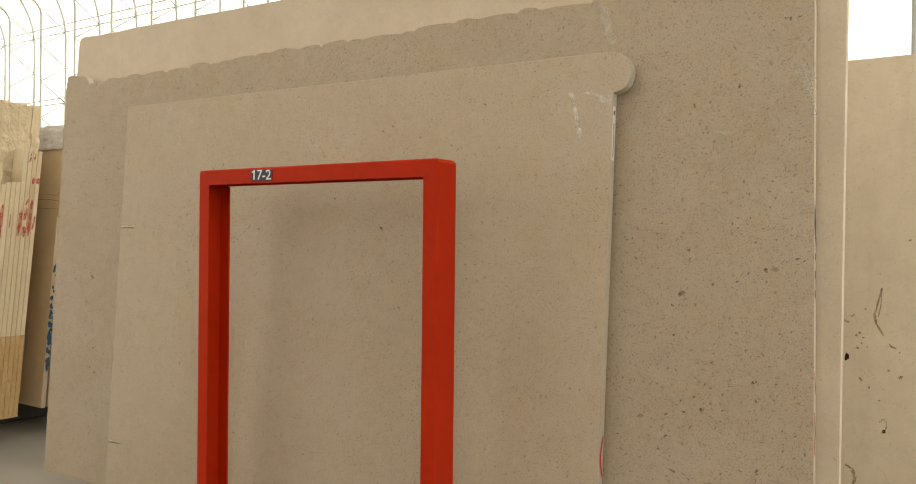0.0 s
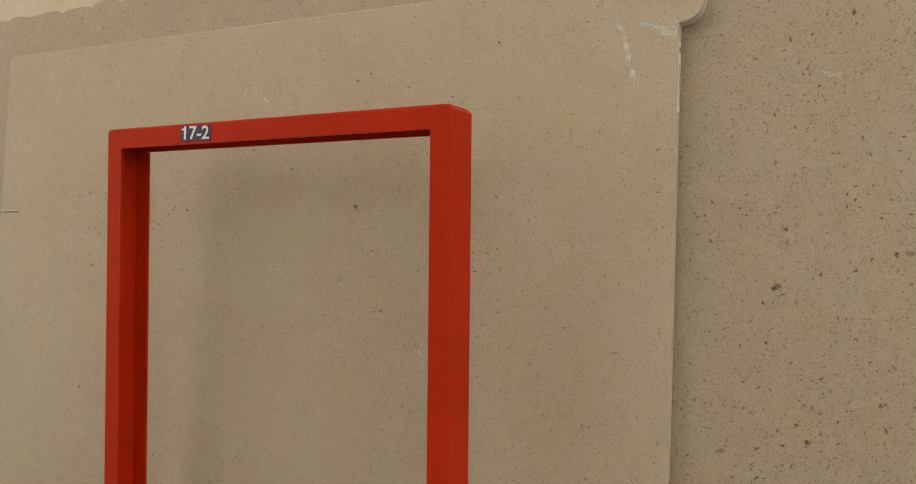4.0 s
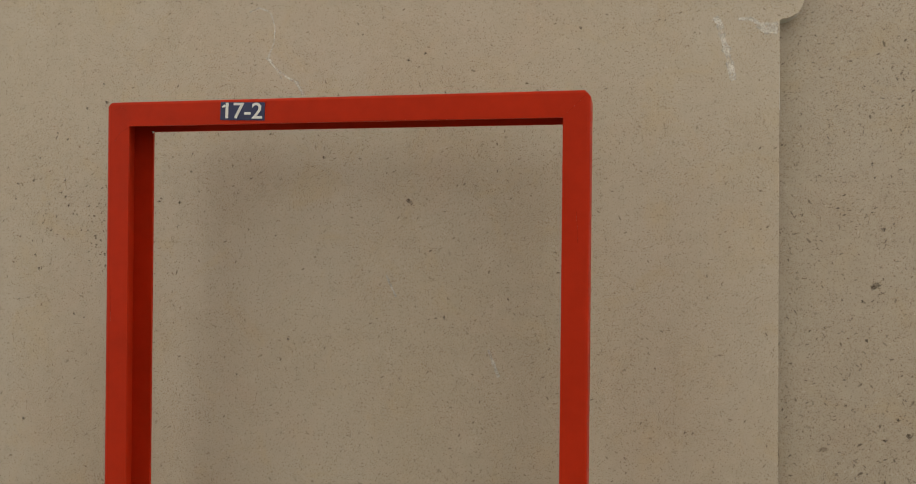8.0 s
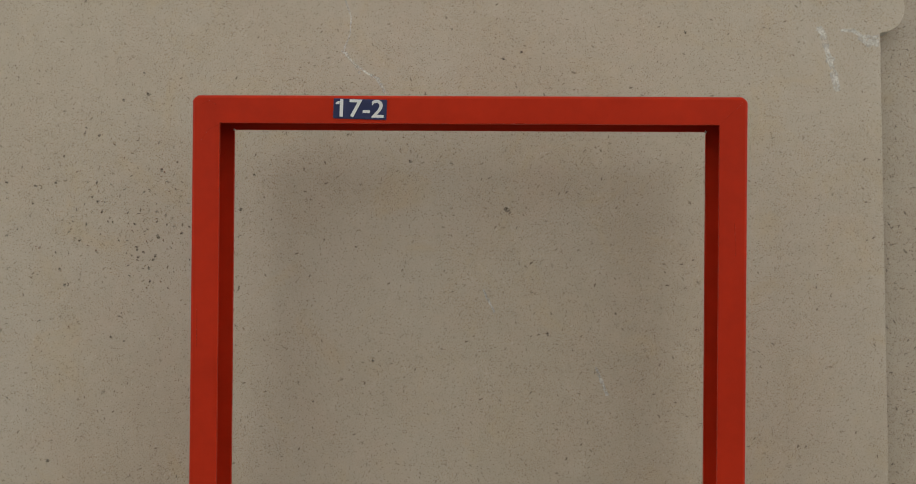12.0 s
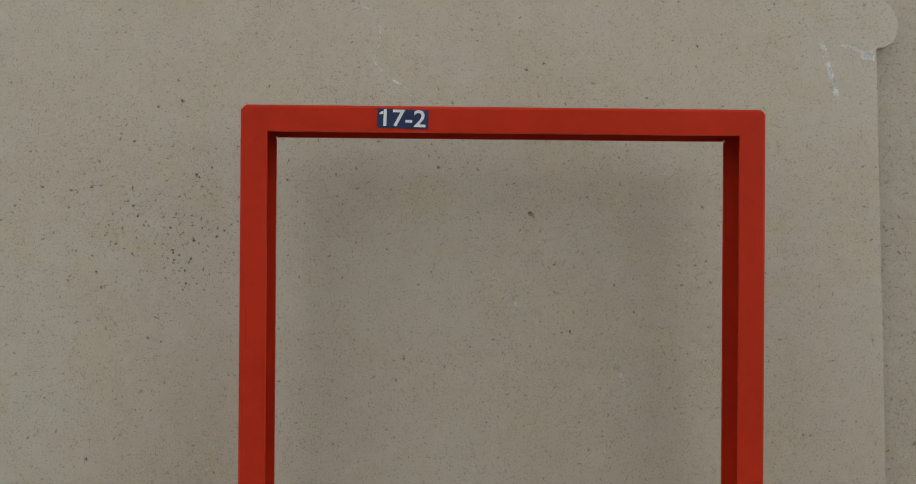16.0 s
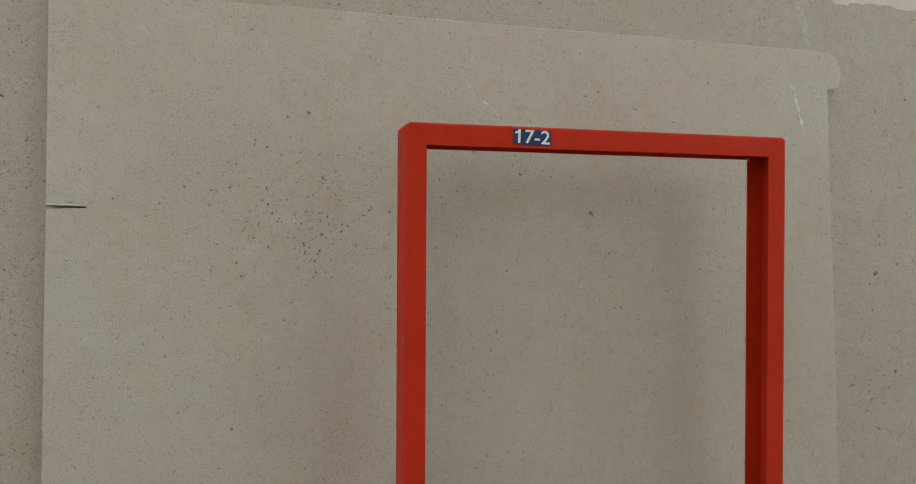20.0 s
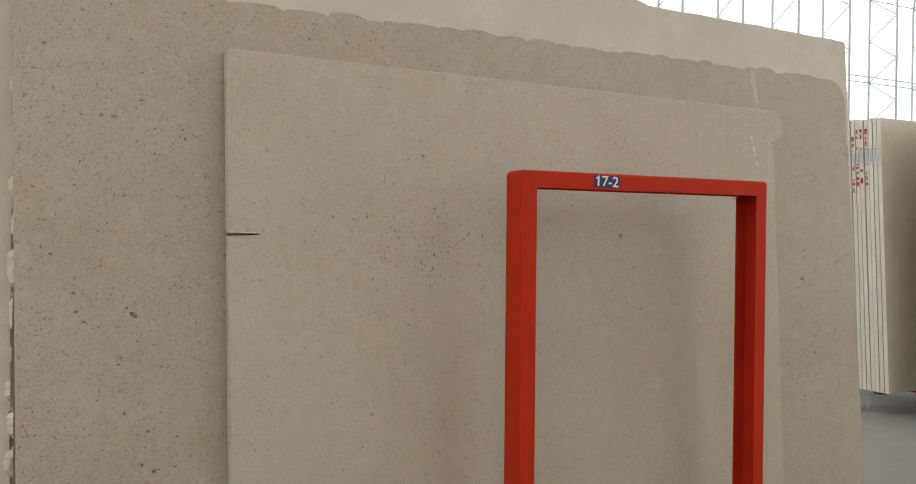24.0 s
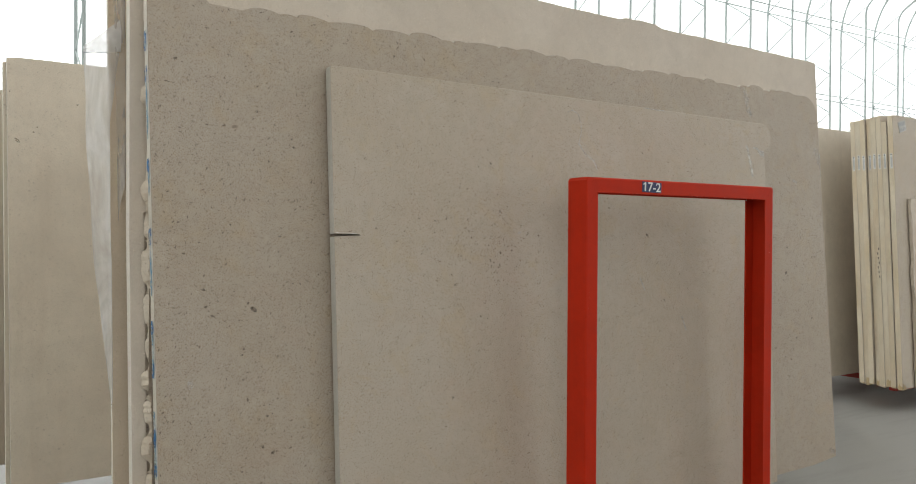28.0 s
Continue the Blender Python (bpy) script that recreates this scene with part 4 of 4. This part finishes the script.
for i, (x, z, rad) in enumerate(CAVITIES):
    x -= 0.012 if x > 0 else 0.0
    part("cavity", blob("cavity", rad * 0.7, M_HOLE if i in (0, 16, 17, 18) else M_VEIN, i + 50.0, 0.6 + 0.06 * (i % 6)), ob, "dark cavity in the stone" if i in (0, 16, 17, 18) else "", pose(x, 0, z, 0, 41 * i, 0))
for pts, w in ((((1.475, 1.069), (1.459, .998), (1.448, .954), (1.455, .915), (1.485, .864)), .0045), (((1.475, 1.069), (1.472, .993), (1.462, .943)), .003), (((1.506, .83), (1.515, .82), (1.533, .814)), .004), (((1.33, .924), (1.35, .913)), .005),
               (((1.345, .30), (1.372, .285), (1.385, .25), (1.375, .21), (1.35, .19)), .007), (((1.475, .495), (1.487, .512), (1.503, .500), (1.500, .470), (1.485, .452)), .003), (((-2.046, 1.712), (-2.032, 1.705), (-2.025, 1.692)), .0022), (((-2.043, 1.704), (-2.03, 1.692)), .002)):
    pts = [(x - (0.012 if x > 0 else 0.0), z) for x, z in pts]
    part("vein", smear("vein", pts, w * 1.7, M_VEIN, w * 3000), ob, "thin brown vein")
block_slab(-2.088, 1.93, 2.06, 1.970, 0.03, M_BACK, M_SAWN, 3.43, "beige limestone slab close behind another", BACK, 171)
block_slab(-2.11, 1.9, 1.99, 2.40, 0.03, M_BEIGE, M_SAWN, 3.43, "tan limestone slab standing in the back row", BACK, 172)

# ---- fossils, scratches and marks on the near slabs ----
ON_FRONT = [(-.821, 1.350, .010), (-.830, 1.318, .008), (-.817, 1.307, .009), (-.713, 1.548, .011), (-.768, 1.534, .006), (-.678, 1.378, .008), (-.583, 1.328, .007), (-.557, 1.295, .009), (-.502, 1.293, .010), (-.682, 1.230, .010), (-.687, 1.188, .008),
            (-.724, 1.185, .006), (-.592, 1.203, .008), (-.742, 1.144, .006), (-.896, 1.157, .008), (-.884, 1.122, .009), (-1.187, 1.314, .006), (-.906, .742, .009), (-1.000, .877, .006), (-.625, .712, .006), (-.333, .875, .006), (-.245, 1.212, .006),
            (-.129, 1.402, .008), (.085, 1.296, .012), (.175, 1.025, .010), (-.040, 1.700, .007), (.115, 1.649, .008), (.074, 1.634, .008), (.480, 1.697, .007), (.323, 1.071, .005), (-.750, 1.283, .007), (.494, 1.189, .006), (-.204, .964, .006)]
for i, (x, z, rad) in enumerate(ON_FRONT):
    part("fossil", blob("fossil", rad * 0.5, M_FOSSIL, i * 1.0, 0.45 + 0.09 * (i % 6), 0.0006, 14), slab_a, "", pose(x, 0, z, 0, 37 * i, 0))
ON_SECOND = [(1.265, 1.696, .016), (1.119, 1.114, .022), (1.094, 1.080, .010), (1.346, 1.186, .013), (1.271, 1.152, .008), (1.137, 1.238, .010), (.947, 1.274, .008), (1.207, 1.145, .010), (1.137, .783, .009), (1.184, .794, .012), (1.163, .827, .007),
             (1.319, .882, .009), (1.055, .909, .008), (1.101, .996, .007), (1.367, 1.381, .006), (1.426, 1.219, .010), (-1.586, 1.072, .020), (-1.600, 1.088, .008), (-1.802, 1.796, .012), (-1.733, 1.133, .011), (-1.560, 1.664, .010), (-1.450, 1.588, .008),
             (-1.444, 1.562, .009), (-1.526, 1.514, .008), (-1.814, .975, .008), (-1.622, .937, .009), (-1.548, .750, .010), (-1.563, .661, .011), (-1.532, .640, .012), (-1.649, 1.321, .006), (-1.642, 1.961, .008), (-1.371, 1.167, .006)]
for i, (x, z, rad) in enumerate(ON_SECOND):
    part("fossil", blob("fossil", rad * 0.5, M_FOSSIL, i * 1.7 + 20, 0.45 + 0.09 * (i % 6), 0.0006, 14), slab_b, "", pose(x, 0, z, 0, 53 * i, 0))
r = random.Random(33)
for ob, cx, cz, sx, sz, count, lo, hi in ((slab_a, -.74, 1.26, .13, .11, 120, .002, .0055), (slab_b, 1.13, 1.08, .10, .12, 22, .002, .0045), (slab_b, 1.2, 1.0, .2, .3, 30, .002, .005), (slab_b, -1.60, .9, .16, .3, 26, .002, .005)):
    for i in range(count):
        x, z = r.gauss(cx, sx), r.gauss(cz, sz)
        lim = (-1.31, 0.89, 1.79) if ob is slab_a else (-1.83, 1.43, 1.94)
        if lim[0] < x < lim[1] and 0.2 < z < lim[2]:
            part("fossil", blob("fossil", 0.8 * r.uniform(lo, hi), M_RUST if i % 3 == 1 else M_FOSSIL, r.uniform(0, 90), r.uniform(0.25, 0.7), 0.0005, 8), ob, "", pose(x, 0, z, 0, r.uniform(0, 180), 0))
for pts, w in ((((-.285, 1.650), (-.258, 1.622), (-.243, 1.597)), .0019), (((-.229, 1.600), (-.204, 1.587), (-.185, 1.553)), .0032), (((.773, 1.708), (.785, 1.704), (.794, 1.662)), .0060), (((.794, 1.662), (.805, 1.624), (.817, 1.566)), .0062),
               (((.826, 1.704), (.854, 1.704), (.877, 1.688)), .0035), (((.877, 1.690), (.895, 1.688), (.911, 1.692)), .0040), (((.866, 1.690), (.884, 1.675), (.911, 1.673)), .0055), (((.886, 1.683), (.911, 1.682)), .003)):
    part("scratch", smear("scratch", pts, w * 2.0, M_CHALK, w * 900, 0.0004), slab_a, "pale chalky scratch")
for pts, w in ((((-.334, 1.767), (-.308, 1.777), (-.279, 1.765), (-.265, 1.726), (-.267, 1.687), (-.280, 1.652)), .0022), (((-.280, 1.652), (-.261, 1.624), (-.229, 1.600)), .003), (((.034, 1.121), (.059, 1.071)), .0035), (((.280, .954), (.292, .925), (.305, .893)), .0045),
               (((.10, 1.824), (.16, 1.821), (.22, 1.823)), .003), (((-.60, 1.30), (-.585, 1.305)), .004)):
    part("scratch", smear("scratch", pts, w * 1.3, M_CHALK, w * 700, 0.0004), slab_a, "faint pale vein")
for pts, w in ((((.846, 1.995), (.864, 1.936), (.876, 1.880), (.896, 1.864)), .009), (((1.205, 1.572), (1.245, 1.56)), .006), (((1.405, 1.735), (1.440, 1.715), (1.448, 1.66)), .011), (((1.452, 1.72), (1.455, 1.60)), .006), (((-1.783, .866), (-1.768, .864)), .007), (((1.425, .215), (1.476, .195)), .010)):
    part("scratch", smear("scratch", pts, w * 2.4, M_DUST, w * 500), slab_b, "pale chalky scratch")
for ob, cx, cz, sx, sz, count, lo, hi in ((slab_a, -.76, 1.27, .11, .10, 46, .004, .010), (slab_b, 1.15, 1.15, .16, .3, 30, .004, .010), (slab_b, -1.62, 1.2, .15, .4, 30, .004, .009)):
    for i in range(count):
        x, z = r.gauss(cx, sx), r.gauss(cz, sz)
        lim = (-1.31, 0.89, 1.79) if ob is slab_a else (-1.83, 1.43, 1.94)
        if lim[0] < x < lim[1] and 0.2 < z < lim[2]:
            a0, span, q = r.uniform(0, 6.3), r.uniform(0.9, 3.2), r.uniform(lo, hi) * 0.6
            pts = [(x + q * math.cos(a0 + span * k / 3), z + q * r.uniform(0.6, 1.0) * math.sin(a0 + span * k / 3)) for k in range(4)]
            part("shell_trace", smear("shell_trace", pts, r.uniform(0.0014, 0.0032), M_VEIN if i % 3 else M_FOSSIL, i * 3.3, 0.0005), ob)
for z in (1.2925, 0.370):
    part("chip", smear("chip", [(-1.331, z + 0.0070), (-1.30, z + 0.0062), (-1.256, z + 0.0042)], 0.0014, M_WHITE, z * 7), slab_a, "white bruised rim of the saw cut")
bv = []
for i in range(13):
    q = i / 12
    bv += [(.9092 + .0045 * (.62 - .19) / 1.5, .004 + .018 * (1 - math.sin(math.pi * q)) - .002, .575 + .115 * q), (.9092 + .0045 * (.62 - .19) / 1.5, .013 + .016 * (1 - math.sin(math.pi * q)), .575 + .115 * q)]
part("brush_mark", mesh("brush_mark", bv, [(2 * i, 2 * i + 1, 2 * i + 3, 2 * i + 2) for i in range(12)], [M_STENCIL]), slab_a, "red brush mark on the edge")
lab = part("label", box("label", .9130, .006, 1.50, .9150, .024, 1.66, M_WHITE, 0), slab_a, "white paper label")
part("mark", box("mark", .9150, .010, 1.635, .9156, .020, 1.648, M_PRINT, 0), lab)
part("print", box("print", .9150, .011, 1.51, .9156, .018, 1.61, M_PALEPRINT, 0), lab)


def edge_stroke(x, z0, z1, ya, yb, half, mat, seed, slip=0.0):
    """A ragged stroke of paint on the narrow side of a slab at x(z), running from depth ya to yb."""
    vs, n = [], 10
    for i in range(n):
        q = i / (n - 1)
        z, mid = z0 + (z1 - z0) * q, ya + (yb - ya) * q
        h = half * (0.25 + 0.75 * math.sin(math.pi * (0.05 + 0.9 * q)) ** 0.5) * (1 + 0.5 * noise.noise(Vector((i * 0.8, seed, 3))))
        vs += [(x(z) + slip, max(0.0006, mid - h), z), (x(z) + slip, min(0.0345, mid + h), z)]
    return mesh("paint_mark", vs, [(2 * i, 2 * i + 1, 2 * i + 3, 2 * i + 2) for i in range(n - 1)], [mat])


def right_side(z):
    return 1.4862 - 0.0177 * z


def left_side(z):
    return -1.862 - 0.0165 * (z - REST) / 1.795


for z0, z1, ya, yb in ((1.365, 1.30, .004, .022), (1.325, 1.255, .005, .024), (1.235, 1.215, .010, .020), (1.19, 1.165, .009, .020), (1.14, 1.115, .008, .017)):
    part("paint_mark", edge_stroke(right_side, z0, z1, ya, yb, 0.0065, M_BLUESOLID, z0, 0.0025), slab_b, "blue paint dash")
for z0, z1, ya, yb in ((.925, .865, .004, .024), (.82, .77, .003, .020), (.77, .735, .022, .004), (.745, .71, .010, .003)):
    part("paint_mark", edge_stroke(right_side, z0, z1, ya, yb, 0.004, M_STENCIL, z0, 0.0025), slab_b, "red paint stroke")
for z0, z1 in ((1.72, 1.56), (1.265, 1.12), (1.50, 1.40), (1.03, .90), (.80, .62)):
    part("paint_mark", edge_stroke(left_side, z0, z1, .018, .014, .010, M_BLUEPALE, z0 * 3, -0.0020), slab_b, "faded blue paint along the edge")
for z0, z1 in ((1.868, 1.81), (1.768, 1.722), (1.505, 1.468), (1.31, 1.262), (1.052, 1.012), (.932, .892), (.75, .70), (.658, .615), (.45, .40)):
    part("paint_mark", edge_stroke(left_side, z0, z1, .015, .018, .014, M_BLUE, z0 * 5, -0.0026), slab_b, "deep blue paint smudge")

# ---- clear film hanging over the side of the back slab ----
fv, nx, nz = [], 10, 44
for j in range(nz + 1):
    t = j / nz
    for i in range(nx + 1):
        s = i / nx
        left = -2.014 + 0.021 * min(1, t / 0.58) + 0.042 * max(0, (t - 0.58) / 0.42) + 0.003 * math.sin(19 * t) * (1 - t)
        x = left + (-1.914 - 0.030 * min(1, 5 * t) - left) * s
        z = 1.820 + 0.012 * s - 1.03 * t
        fv.append((x, -0.010 - 0.010 * noise.fractal(Vector((x * 30, z * 4, 7)), 0.8, 2, 3) - 0.012 * (1 - s) * math.sin(5 * z + 30 * x), z))
ff = [(j * (nx + 1) + i, (j + 1) * (nx + 1) + i, (j + 1) * (nx + 1) + i + 1, j * (nx + 1) + i + 1) for j in range(nz) for i in range(nx)]
ob = new("plastic_film", mesh("plastic_film", fv, ff, [M_FILM], smooth=True))
ob.matrix_basis = pose(0, 0.430, 0, -3.43, 0, 0.5)
tagged(ob, "torn clear polythene film hanging over the side of a slab", "plastic film")
# the upper corner is turned over into a pointed flap
gv, nx, nz = [], 12, 8
for j in range(nz + 1):
    t = j / nz
    for i in range(nx + 1):
        s = i / nx
        x = -2.016 + 0.104 * s
        low, high = 1.818 + 0.014 * s, 1.836 + 0.092 * s
        gv.append((x, -0.014 - 0.014 * math.sin(math.pi * t) - 0.008 * noise.fractal(Vector((x * 26, t * 2, 3)), 0.8, 2, 3), low + (high - low) * t))
gf = [(j * (nx + 1) + i, j * (nx + 1) + i + 1, (j + 1) * (nx + 1) + i + 1, (j + 1) * (nx + 1) + i) for j in range(nz) for i in range(nx)]
part("flap", mesh("flap", gv, gf, [M_FLAP], smooth=True), ob, "folded film corner")
part("crease", tube("crease", [gv[i] for i in range(0, 9)], 0.0012, M_WRAP, 5), ob, "grey crease")
# loose folds of the same film hang down the face behind the cream slab
hv, nx, nz = [], 8, 40
for j in range(nz + 1):
    t = j / nz
    for i in range(nx + 1):
        q = i / nx
        x = -1.931 + 0.006 * t + 0.034 * q
        hv.append((x, -0.012 - 0.010 * math.sin(9 * q + 3 * t) - 0.006 * noise.noise(Vector((x * 40, t * 5, 4))), 2.12 - (0.80 - 0.22 * q) * t))
hf = [(j * (nx + 1) + i, (j + 1) * (nx + 1) + i, (j + 1) * (nx + 1) + i + 1, j * (nx + 1) + i + 1) for j in range(nz) for i in range(nx)]
part("fold", mesh("fold", hv, hf, [M_FOLD], smooth=True), ob, "hanging fold of clear film")
